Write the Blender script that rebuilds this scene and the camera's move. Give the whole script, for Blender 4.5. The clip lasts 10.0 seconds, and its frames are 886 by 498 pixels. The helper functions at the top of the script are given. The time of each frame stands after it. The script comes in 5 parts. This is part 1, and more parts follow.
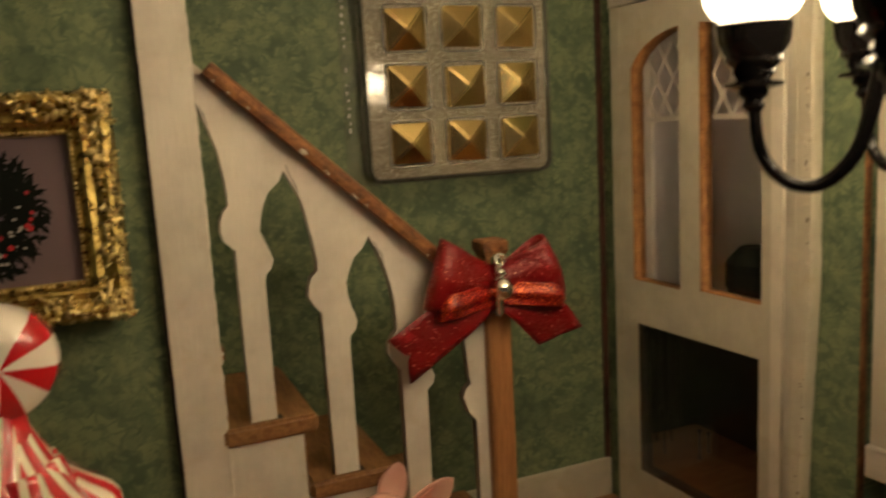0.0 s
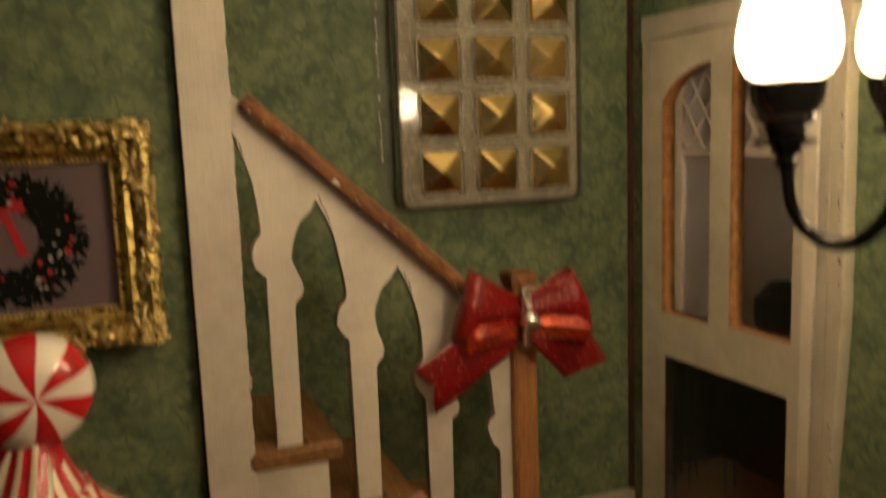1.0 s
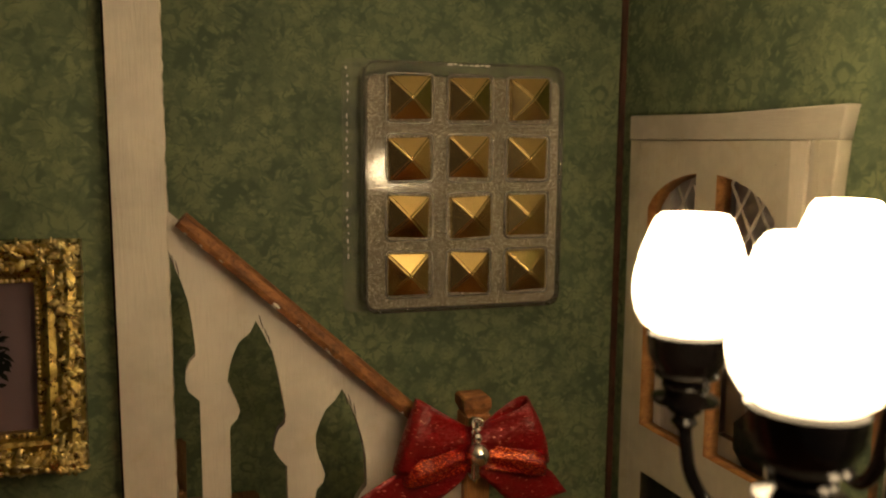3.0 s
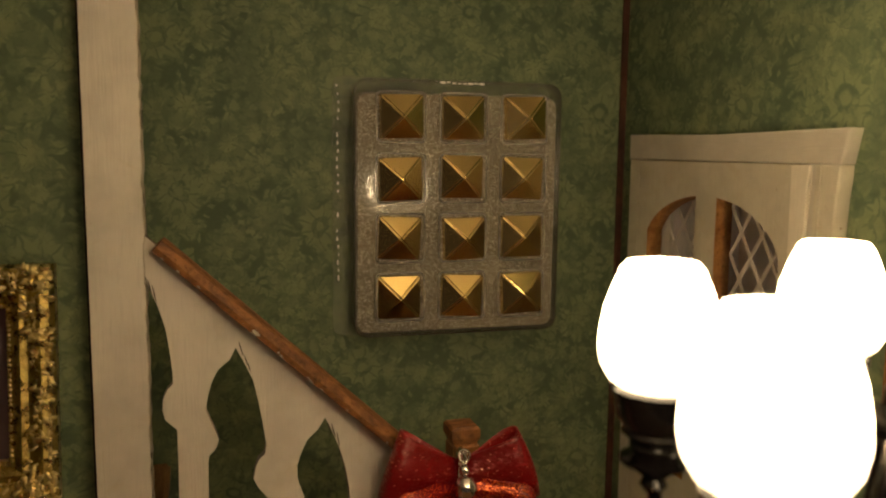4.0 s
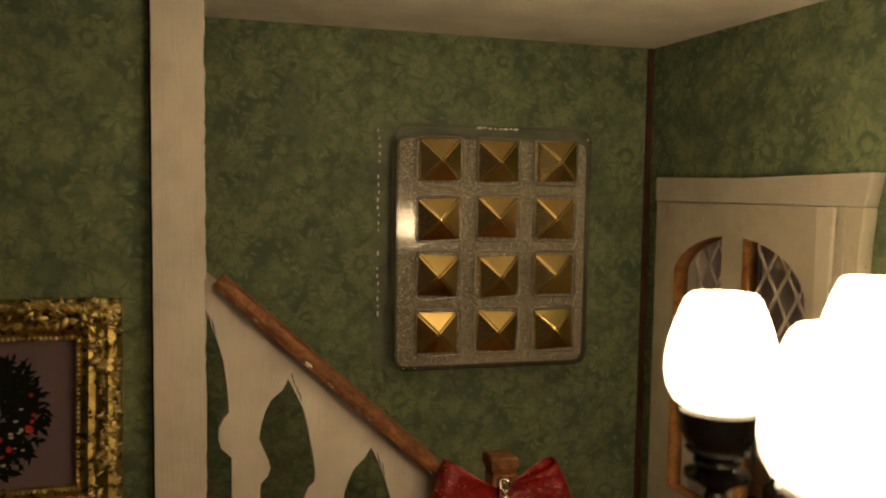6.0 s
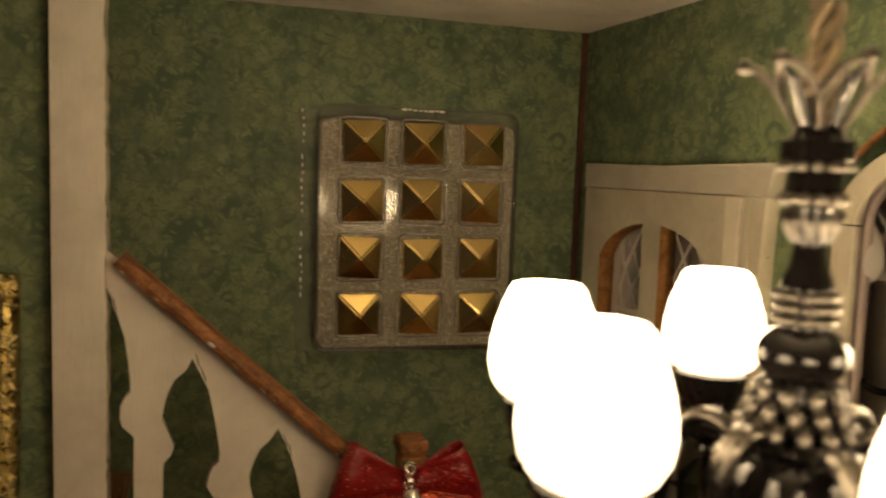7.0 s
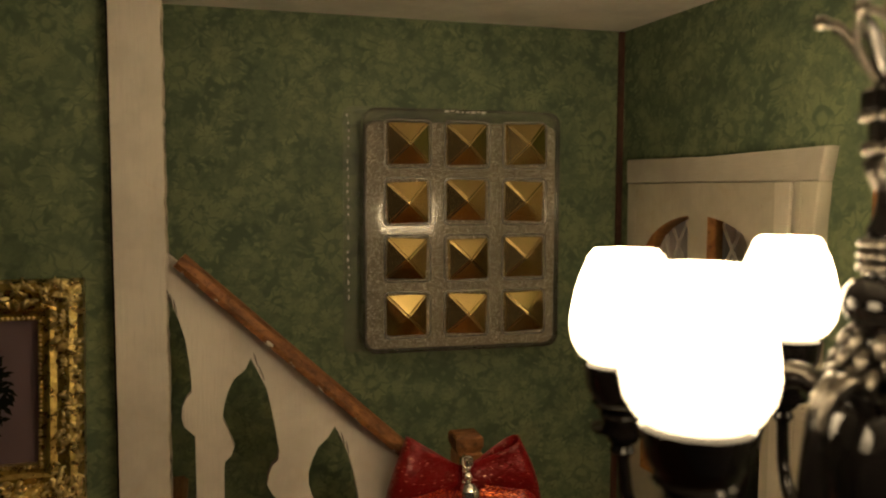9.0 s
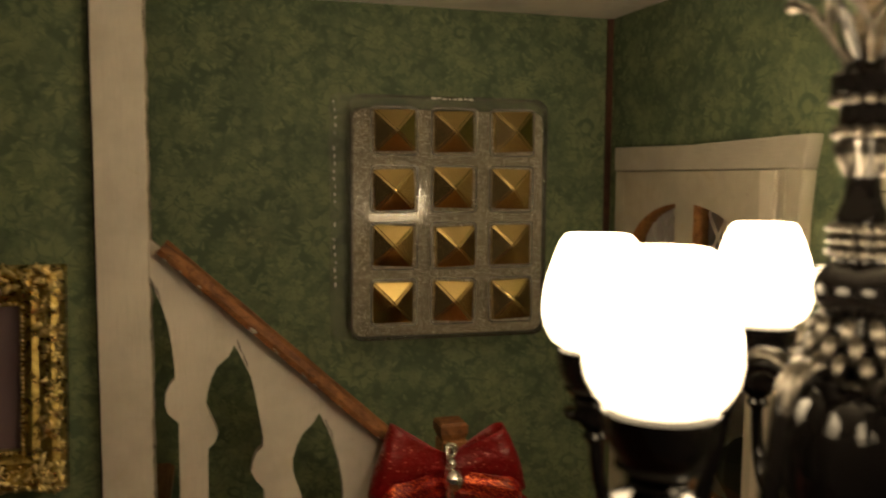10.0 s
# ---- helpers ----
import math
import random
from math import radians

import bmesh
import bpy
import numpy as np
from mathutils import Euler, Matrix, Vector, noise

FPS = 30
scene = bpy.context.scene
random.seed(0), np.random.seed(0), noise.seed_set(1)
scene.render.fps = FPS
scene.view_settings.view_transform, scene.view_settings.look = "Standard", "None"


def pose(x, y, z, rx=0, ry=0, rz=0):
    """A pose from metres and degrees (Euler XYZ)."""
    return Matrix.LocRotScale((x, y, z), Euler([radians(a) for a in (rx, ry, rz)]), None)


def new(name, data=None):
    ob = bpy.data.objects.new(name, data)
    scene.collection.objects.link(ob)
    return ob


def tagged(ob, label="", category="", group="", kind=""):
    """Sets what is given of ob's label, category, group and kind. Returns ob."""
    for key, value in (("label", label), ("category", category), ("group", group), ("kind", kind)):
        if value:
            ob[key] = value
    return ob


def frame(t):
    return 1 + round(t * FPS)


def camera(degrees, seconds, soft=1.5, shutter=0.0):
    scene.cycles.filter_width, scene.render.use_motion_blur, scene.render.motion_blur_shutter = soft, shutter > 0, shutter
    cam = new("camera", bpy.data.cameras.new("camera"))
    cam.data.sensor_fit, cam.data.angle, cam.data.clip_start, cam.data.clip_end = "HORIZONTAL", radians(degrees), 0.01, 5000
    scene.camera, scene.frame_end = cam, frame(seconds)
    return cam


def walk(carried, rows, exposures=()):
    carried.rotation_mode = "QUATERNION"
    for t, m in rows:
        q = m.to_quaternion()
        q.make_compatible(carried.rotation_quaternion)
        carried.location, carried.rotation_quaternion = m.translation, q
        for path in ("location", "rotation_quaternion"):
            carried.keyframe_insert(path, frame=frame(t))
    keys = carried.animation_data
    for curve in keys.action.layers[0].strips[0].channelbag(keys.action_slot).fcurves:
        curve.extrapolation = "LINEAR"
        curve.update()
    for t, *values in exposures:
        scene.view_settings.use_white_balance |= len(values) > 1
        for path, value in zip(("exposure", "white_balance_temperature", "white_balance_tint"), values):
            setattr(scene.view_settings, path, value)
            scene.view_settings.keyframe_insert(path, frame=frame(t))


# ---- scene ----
# A dolls' house hall at one-twelfth scale. All lengths below are centimetres; CM turns them into metres.
CM = 0.01
cam = camera(57.6, 10.0, soft=2.0, shutter=0.7)
PATH = [
    (0, -0.008, 0.011, 14.795, 81.02, 3.17, -23.03),
    (0.2, 0.178, -0.083, 14.303, 81.50, 3.42, -21.46),
    (0.4, 0.365, -0.176, 13.810, 79.85, 3.67, -22.50),
    (0.5, 0.458, -0.223, 13.566, 80.22, 3.79, -22.61),
    (0.6, 0.350, -0.190, 13.700, 79.60, 3.43, -22.86),
    (0.9, 0.033, -0.095, 14.959, 80.75, 2.37, -21.40),
    (1, -0.073, -0.063, 15.307, 82.03, 2.02, -20.95),
    (1.1, -0.017, -0.091, 15.547, 82.77, 1.70, -20.56),
    (1.5, 0.205, -0.201, 16.508, 83.14, 0.40, -19.52),
    (2, 1.480, -0.231, 17.736, 83.98, -0.01, -18.80),
    (2.2, 2.159, -0.430, 18.013, 83.68, -0.03, -19.34),
    (3.3, 2.945, 0.832, 18.237, 82.49, -0.44, -17.43),
    (3.5, 3.339, 0.844, 18.469, 82.50, -0.13, -17.64),
    (4, 3.523, 1.005, 18.513, 83.09, -0.67, -16.61),
    (4.5, 3.754, 0.673, 18.527, 84.13, -1.60, -15.77),
    (5, 3.657, 0.285, 18.629, 84.69, -0.76, -15.56),
    (6.3, 2.123, 0.262, 18.471, 86.07, -1.11, -16.48),
    (6.5, 2.796, 0.053, 18.436, 85.16, -1.35, -16.68),
    (6.6, 3.274, -0.026, 18.592, 84.77, -1.35, -16.87),
    (7, 4.247, -0.210, 18.644, 84.56, -2.01, -17.02),
    (7.4, 5.851, -1.063, 18.780, 83.73, -1.31, -15.73),
    (7.5, 6.184, -1.310, 18.872, 83.69, -1.62, -15.94),
    (7.6, 6.481, -1.434, 19.038, 83.33, -2.17, -15.41),
    (7.9, 6.269, -1.507, 18.815, 83.26, -1.63, -15.08),
    (8, 5.860, -1.306, 18.725, 83.47, -1.37, -14.68),
    (8.1, 5.462, -1.023, 18.558, 83.67, -0.93, -14.27),
    (8.5, 4.361, -0.647, 18.324, 85.32, -0.90, -14.25),
    (9, 3.511, -0.290, 18.052, 85.87, -0.19, -15.48),
    (9.5, 3.084, -0.085, 17.997, 85.88, -0.44, -15.42),
    (10, 3.814, -0.323, 17.992, 85.12, -0.38, -15.73),
]
walk(cam, [(t, pose(CM * x, CM * y, CM * z, rx, ry, rz)) for t, x, y, z, rx, ry, rz in PATH],
     [(0.0, 0.85, 6300, 12), (0.5, 0.85, 6500, 14), (1.0, 0.79, 6550, 14), (1.5, 0.67, 6650, 15), (2.0, 0.57, 6700, 15), (3.5, 0.29, 6900, 14), (5.0, 0.23, 6900, 14),
      (6.5, 0.17, 6900, 15), (7.5, 0.19, 6700, 15), (8.5, 0.05, 6750, 14), (9.2, 0.01, 6550, 12), (10.0, 0.00, 6500, 12)])
cam.data.dof.use_dof = True
cam.data.dof.focus_distance = 0.22
cam.data.dof.aperture_fstop = 32.0

# ---- world: the dim warm room in front of the open house ----
world = bpy.data.worlds.new("world")
scene.world = world
world.use_nodes = True
world.node_tree.nodes["Background"].inputs[0].default_value = (1.0, 0.74, 0.50, 1)
world.node_tree.nodes["Background"].inputs[1].default_value = 0.032
SHADE_GLOW, BULB_GLOW = 21.0, 1500.0


# ---- materials ----
class Mat:
    """A node material with a few shorthands."""

    def __init__(self, name, scale=100.0):
        self.m = bpy.data.materials.new(name)
        self.m.use_nodes = True
        self.t = self.m.node_tree
        self.b = self.t.nodes["Principled BSDF"]
        tc = self.node("ShaderNodeTexCoord")
        mp = self.node("ShaderNodeMapping")
        mp.inputs["Scale"].default_value = (scale, scale, scale)
        self.link(tc.outputs["Object"], mp.inputs[0])
        self.co = mp.outputs[0]

    def node(self, kind, operation="", use_clamp=False, interpolation_type="", data_type="", voronoi_dimensions="", wave_type=""):
        n = self.t.nodes.new(kind)
        if operation:
            n.operation = operation
        if use_clamp:
            n.use_clamp = True
        if interpolation_type:
            n.interpolation_type = interpolation_type
        if data_type:
            n.data_type = data_type
        if voronoi_dimensions:
            n.voronoi_dimensions = voronoi_dimensions
        if wave_type:
            n.wave_type = wave_type
        return n

    def link(self, a, b):
        self.t.links.new(a, b)

    def put(self, sock, v):
        if isinstance(v, bpy.types.NodeSocket):
            self.link(v, sock)
        else:
            sock.default_value = v

    def math(self, op, a, b=0.0, c=0.0, clamp=False):
        n = self.node("ShaderNodeMath", operation=op, use_clamp=clamp)
        for s, v in zip(n.inputs, (a, b, c)):
            self.put(s, v)
        return n.outputs[0]

    def noise(self, scale, detail=4.0, rough=0.55, co=None, stretch=None, distortion=0.0):
        n = self.node("ShaderNodeTexNoise")
        n.inputs["Scale"].default_value = scale
        n.inputs["Detail"].default_value = detail
        n.inputs["Roughness"].default_value = rough
        n.inputs["Distortion"].default_value = distortion
        c = co or self.co
        if stretch:
            mp = self.node("ShaderNodeMapping")
            mp.inputs["Scale"].default_value = stretch
            self.link(c, mp.inputs[0])
            c = mp.outputs[0]
        self.link(c, n.inputs["Vector"])
        return n.outputs[0]

    def ramp(self, f, lo, hi):
        n = self.node("ShaderNodeMapRange", interpolation_type="SMOOTHSTEP")
        self.put(n.inputs[0], f)
        n.inputs[1].default_value, n.inputs[2].default_value = lo, hi
        return n.outputs[0]

    def mix(self, f, a, b):
        n = self.node("ShaderNodeMix", data_type="RGBA")
        self.put(n.inputs[0], f)
        for s, v in ((n.inputs[6], a), (n.inputs[7], b)):
            self.put(s, (*v, 1) if isinstance(v, tuple) else v)
        return n.outputs[2]

    def bump(self, h, strength=0.3, dist=0.02):
        n = self.node("ShaderNodeBump")
        n.inputs["Strength"].default_value = strength
        n.inputs["Distance"].default_value = dist * CM
        self.put(n.inputs["Height"], h)
        self.link(n.outputs[0], self.b.inputs["Normal"])
        return n.outputs[0]

    def done(self, color=None, rough=0.5, metal=0.0, **more):
        if color is not None:
            self.put(self.b.inputs["Base Color"], (*color, 1) if isinstance(color, tuple) else color)
        self.put(self.b.inputs["Roughness"], rough)
        self.put(self.b.inputs["Metallic"], metal)
        for k, v in more.items():
            self.put(self.b.inputs[k.replace("_", " ")], v)
        return self.m


def wallpaper(name, flat_axis):
    """Green damask wallpaper: paler flowers and leaves scattered on a mottled ground."""
    k = Mat(name)
    sep = k.node("ShaderNodeSeparateXYZ")
    k.link(k.co, sep.inputs[0])
    u = sep.outputs["XY".index("X" if flat_axis == "y" else "Y")]
    com = k.node("ShaderNodeCombineXYZ")
    k.link(u, com.inputs[0])
    k.link(sep.outputs[2], com.inputs[1])
    flat = com.outputs[0]
    warp = k.node("ShaderNodeVectorMath", operation="MULTIPLY_ADD")
    wn = k.node("ShaderNodeTexNoise")
    wn.inputs["Scale"].default_value = 1.3
    k.link(flat, wn.inputs["Vector"])
    k.link(wn.outputs["Color"], warp.inputs[0])
    warp.inputs[1].default_value = (0.5, 0.5, 0.0)
    k.link(flat, warp.inputs[2])
    warp2 = k.node("ShaderNodeVectorMath", operation="MULTIPLY_ADD")
    wn2 = k.node("ShaderNodeTexNoise")
    wn2.inputs["Scale"].default_value = 4.2
    k.link(flat, wn2.inputs["Vector"])
    k.link(wn2.outputs["Color"], warp2.inputs[0])
    warp2.inputs[1].default_value = (0.26, 0.26, 0.0)
    k.link(warp.outputs[0], warp2.inputs[2])
    co = warp2.outputs[0]

    def petals(scale, count, size, seed, sharp, irregular=0.75, deep=0.5, veined=0.0):
        v = k.node("ShaderNodeTexVoronoi", voronoi_dimensions="2D")
        v.inputs["Scale"].default_value = scale
        v.inputs["Randomness"].default_value = irregular
        off = k.node("ShaderNodeVectorMath", operation="ADD")
        k.link(co, off.inputs[0])
        off.inputs[1].default_value = (seed, seed * 1.7, 0)
        k.link(off.outputs[0], v.inputs["Vector"])
        d = k.node("ShaderNodeVectorMath", operation="SUBTRACT")
        k.link(off.outputs[0], d.inputs[0])
        sc = k.node("ShaderNodeVectorMath", operation="SCALE")
        k.link(v.outputs["Position"], sc.inputs[0])
        sc.inputs["Scale"].default_value = 1.0
        k.link(sc.outputs[0], d.inputs[1])
        s = k.node("ShaderNodeSeparateXYZ")
        k.link(d.outputs[0], s.inputs[0])
        ang = k.math("ARCTAN2", s.outputs[1], s.outputs[0])
        r = k.math("SQRT", k.math("ADD", k.math("MULTIPLY", s.outputs[0], s.outputs[0]), k.math("MULTIPLY", s.outputs[1], s.outputs[1])))
        cs = k.node("ShaderNodeSeparateColor")
        k.link(v.outputs["Color"], cs.inputs[0])
        turn = k.math("MULTIPLY", cs.outputs[0], 6.28)
        lobes = k.math("ABSOLUTE", k.math("COSINE", k.math("ADD", k.math("MULTIPLY", ang, count / 2.0), turn)))
        long = k.math("POWER", lobes, 0.6)
        edge = k.math("MULTIPLY", k.math("ADD", k.math("MULTIPLY", long, deep), 1.0 - deep), k.math("MULTIPLY_ADD", cs.outputs[1], 0.5 * size, 0.75 * size))
        inside = k.ramp(k.math("SUBTRACT", edge, r), -0.05, 0.12)
        vein = k.math("SUBTRACT", 1.0, k.math("MULTIPLY", k.ramp(lobes, 0.965, 0.995), veined))
        ring = k.ramp(k.math("SINE", k.math("MULTIPLY", r, sharp)), -0.6, 0.3)
        return k.math("MULTIPLY", inside, k.math("MULTIPLY", vein, k.math("MULTIPLY_ADD", ring, 0.5, 0.5)))

    def rosette(scale, size, seed, irregular):
        # a round flower: a button, a dark ring, a ring of petals and a pale outer rim
        v = k.node("ShaderNodeTexVoronoi", voronoi_dimensions="2D")
        v.inputs["Scale"].default_value = scale
        v.inputs["Randomness"].default_value = irregular
        off = k.node("ShaderNodeVectorMath", operation="ADD")
        k.link(soft, off.inputs[0])
        off.inputs[1].default_value = (seed, seed * 0.7, 0)
        k.link(off.outputs[0], v.inputs["Vector"])
        d = k.node("ShaderNodeVectorMath", operation="SUBTRACT")
        k.link(off.outputs[0], d.inputs[0])
        k.link(v.outputs["Position"], d.inputs[1])
        s = k.node("ShaderNodeSeparateXYZ")
        k.link(d.outputs[0], s.inputs[0])
        ang = k.math("ARCTAN2", s.outputs[1], s.outputs[0])
        r = k.math("DIVIDE", k.math("SQRT", k.math("ADD", k.math("MULTIPLY", s.outputs[0], s.outputs[0]), k.math("MULTIPLY", s.outputs[1], s.outputs[1]))), size)
        button = k.ramp(r, 0.30, 0.16)
        wob = k.math("MULTIPLY_ADD", k.math("COSINE", k.math("MULTIPLY", ang, 9.0)), 0.09, 0.90)
        ring = k.math("MULTIPLY", k.ramp(r, 0.38, 0.50), k.ramp(k.math("SUBTRACT", wob, r), -0.02, 0.12))
        gaps = k.math("MULTIPLY_ADD", k.ramp(k.math("ABSOLUTE", k.math("SINE", k.math("MULTIPLY", ang, 4.5))), 0.05, 0.45), 0.6, 0.4)
        return k.math("MAXIMUM", button, k.math("MULTIPLY", ring, gaps))

    def fronds(scale, seed, lean):
        # feathered leaf sprays: short strokes slanting off wandering stems
        w = k.node("ShaderNodeTexWave", wave_type="BANDS")
        w.inputs["Scale"].default_value = scale
        w.inputs["Distortion"].default_value = 7.0
        w.inputs["Detail"].default_value = 1.5
        w.inputs["Detail Scale"].default_value = 0.6
        mp = k.node("ShaderNodeMapping")
        mp.inputs["Location"].default_value = (seed, seed * 1.3, 0)
        mp.inputs["Rotation"].default_value = (0, 0, lean)
        k.link(soft, mp.inputs[0])
        k.link(mp.outputs[0], w.inputs["Vector"])
        return k.ramp(w.outputs[0], 0.62, 0.90)

    soft = warp.outputs[0]
    flower = k.math("MAXIMUM", rosette(0.235, 0.72, 1.9, 0.55), k.math("MULTIPLY", rosette(0.33, 0.50, 7.7, 0.8), 0.8))
    leaf = petals(0.54, 7, 0.86, 11.3, 10.0, 0.85, 0.60, 0.7)
    leaf2 = petals(0.90, 5, 0.54, 31.1, 15.0, 0.9, 0.64, 0.6)
    sprig = petals(1.5, 5, 0.34, 23.7, 20.0, 1.0, 0.5, 0.0)
    spray = k.math("MULTIPLY", fronds(0.62, 4.0, 0.7), fronds(0.85, 9.0, -0.9))
    lace = k.math("MULTIPLY_ADD", k.ramp(k.noise(4.2, 3.0, 0.6, co=co), 0.32, 0.56), 0.45, 0.55)
    pat = k.math("MAXIMUM", k.math("MAXIMUM", leaf, k.math("MULTIPLY", leaf2, 0.9)), k.math("MAXIMUM", k.math("MULTIPLY", sprig, 0.7), k.math("MULTIPLY", spray, 0.7)))
    fade = k.math("MULTIPLY", k.ramp(k.noise(0.7, 3.0, co=flat), 0.30, 0.58), k.ramp(k.noise(2.2, 3.0, 0.6, co=flat), 0.26, 0.54))
    pat = k.math("MULTIPLY", k.math("MULTIPLY", pat, lace), k.math("MULTIPLY_ADD", fade, 0.62, 0.40))
    pat = k.math("MAXIMUM", pat, k.math("MULTIPLY", flower, k.math("MULTIPLY_ADD", lace, 0.4, 0.42)))
    grain = k.noise(9.0, 5.0, 0.65, co=flat)
    ground = k.mix(k.ramp(k.noise(0.35, 3.0, co=flat), 0.3, 0.7), (0.077, 0.116, 0.072), (0.093, 0.135, 0.080))
    ground = k.mix(k.math("MULTIPLY", k.ramp(grain, 0.35, 0.75), 0.35), ground, (0.126, 0.175, 0.108))
    col = k.mix(k.math("MULTIPLY", pat, 1.0), ground, (0.228, 0.276, 0.148))
    k.bump(grain, 0.12, 0.01)
    return k.done(col, k.math("MULTIPLY_ADD", grain, 0.2, 0.5), Specular_IOR_Level=0.25)


def painted(name, color, wear=(0.30, 0.22, 0.13), streak=(1, 1, 1), dirt=0.5, chips=(3.2, 0.66, 0.74)):
    """Brushed cream paint over thin plywood, with scuffs that show the wood."""
    k = Mat(name)
    brush = k.noise(7.0, 5.0, 0.6, stretch=streak)
    blot = k.noise(0.5, 4.0, 0.6)
    scuff = k.math("MULTIPLY", k.ramp(k.noise(chips[0], 6.0, 0.72), chips[1], chips[2]), dirt)
    dark = tuple(c * 0.80 for c in color)
    col = k.mix(k.ramp(blot, 0.35, 0.7), color, dark)
    col = k.mix(k.math("MULTIPLY", k.ramp(brush, 0.45, 0.75), 0.55), col, tuple(c * 0.82 for c in color))
    stain = k.math("MULTIPLY", k.ramp(k.noise(0.85, 6.0, 0.7, distortion=0.8), 0.52, 0.75), 0.45 * dirt)
    col = k.mix(stain, col, tuple(c * f for c, f in zip(color, (0.72, 0.62, 0.42))))
    col = k.mix(scuff, col, wear)
    k.bump(brush, 0.6, 0.03)
    return k.done(col, k.math("MULTIPLY_ADD", brush, 0.25, 0.38), Specular_IOR_Level=0.35)


def wood(name, light, dark, streak, rough=0.5):
    """Stained softwood with a grain along one axis."""
    k = Mat(name)
    g = k.noise(2.2, 6.0, 0.62, stretch=streak, distortion=0.6)
    fine = k.noise(11.0, 4.0, 0.6, stretch=streak)
    col = k.mix(k.ramp(g, 0.32, 0.68), light, dark)
    col = k.mix(k.math("MULTIPLY", k.ramp(fine, 0.5, 0.72), 0.6), col, tuple(c * 0.45 for c in dark))
    k.bump(fine, 0.4, 0.02)
    return k.done(col, k.math("MULTIPLY_ADD", fine, 0.25, rough - 0.1))


def gold_leaf(name, low=(0.44, 0.335, 0.13), high=(0.82, 0.68, 0.34)):
    k = Mat(name)
    n = k.noise(5.0, 5.0, 0.6)
    col = k.mix(k.ramp(n, 0.35, 0.62), low, high)
    k.bump(k.noise(13.0, 3.0), 0.6, 0.05)
    return k.done(col, k.math("MULTIPLY_ADD", n, 0.3, 0.14), 1.0)


def stud_metal(name):
    k = Mat(name)
    n = k.noise(3.0, 4.0)
    rnd = k.node("ShaderNodeObjectInfo").outputs["Random"]
    col = k.mix(k.math("MULTIPLY_ADD", n, 0.5, k.math("MULTIPLY", rnd, 0.5)), (0.57, 0.42, 0.165), (0.68, 0.52, 0.215))
    return k.done(col, k.math("MULTIPLY_ADD", n, 0.10, 0.13), 1.0)


def glitter(name, base, flake, amount, rough, scale, metal=0.6, coat=0.0, spread=1.1, dash=1.0):
    """Tiny tilted metallic flakes in a coloured ground."""
    k = Mat(name)
    v = k.node("ShaderNodeTexVoronoi")
    v.inputs["Scale"].default_value = scale
    mp = k.node("ShaderNodeMapping")
    mp.inputs["Scale"].default_value = (1.0, 1.0, dash)
    k.link(k.co, mp.inputs[0])
    k.link(mp.outputs[0], v.inputs["Vector"])
    cs = k.node("ShaderNodeSeparateColor")
    k.link(v.outputs["Color"], cs.inputs[0])
    on = k.ramp(cs.outputs[0], 1.0 - amount, 1.0 - amount + 0.05)
    col = k.mix(on, base, flake)
    geo = k.node("ShaderNodeNewGeometry")
    tilt = k.node("ShaderNodeVectorMath", operation="MULTIPLY_ADD")
    sub = k.node("ShaderNodeVectorMath", operation="SUBTRACT")
    k.link(v.outputs["Color"], sub.inputs[0])
    sub.inputs[1].default_value = (0.5, 0.5, 0.5)
    k.link(sub.outputs[0], tilt.inputs[0])
    tilt.inputs[1].default_value = (spread, spread, spread)
    k.link(geo.outputs["Normal"], tilt.inputs[2])
    nz = k.node("ShaderNodeVectorMath", operation="NORMALIZE")
    k.link(tilt.outputs[0], nz.inputs[0])
    k.link(nz.outputs[0], k.b.inputs["Normal"])
    return k.done(col, rough, k.math("MULTIPLY", on, metal), Coat_Weight=coat, Coat_Roughness=0.05, Coat_IOR=1.7)


def glass(name, tint=(1, 1, 1), rough=0.02):
    k = Mat(name)
    return k.done(tint, rough, Transmission_Weight=1.0, IOR=1.45)


WALL_Y = wallpaper("green_damask_wallpaper_back", "y")
WALL_X = wallpaper("green_damask_wallpaper_side", "x")
CREAM = painted("cream_paint", (0.62, 0.575, 0.455), streak=(3, 3, 0.25), dirt=1.0)
CREAM_WIDE = painted("cream_paint_across", (0.60, 0.56, 0.47), streak=(3, 0.25, 3))
CEIL = painted("ceiling_paint", (0.88, 0.84, 0.76), dirt=0.1)
BOARD_WHITE = painted("white_painted_plywood", (0.735, 0.685, 0.605), streak=(4, 4, 0.2), dirt=0.60)
STRIP = painted("pale_strip_paint", (0.80, 0.74, 0.62), streak=(3, 3, 0.25), dirt=0.4)
SAWN = painted("grubby_sawn_edge", (0.36, 0.29, 0.22), (0.12, 0.08, 0.05), dirt=1.0)
WORN_EDGE = painted("worn_painted_edge", (0.56, 0.49, 0.39), (0.09, 0.06, 0.04), streak=(1, 1, 0.3), dirt=1.0, chips=(1.5, 0.54, 0.60))
RAIL_WOOD = wood("stained_rail_wood", (0.31, 0.130, 0.040), (0.10, 0.036, 0.011), (0.8, 3, 0.8), 0.68)
NEWEL_WOOD = wood("newel_wood", (0.46, 0.215, 0.075), (0.31, 0.13, 0.042), (3.5, 3.5, 0.22))
TREAD_WOOD = wood("tread_wood", (0.32, 0.165, 0.060), (0.19, 0.085, 0.03), (3, 0.3, 3))
FLOOR_WOOD = wood("floor_wood", (0.34, 0.165, 0.068), (0.21, 0.093, 0.038), (0.25, 2.5, 2.5), 0.42)
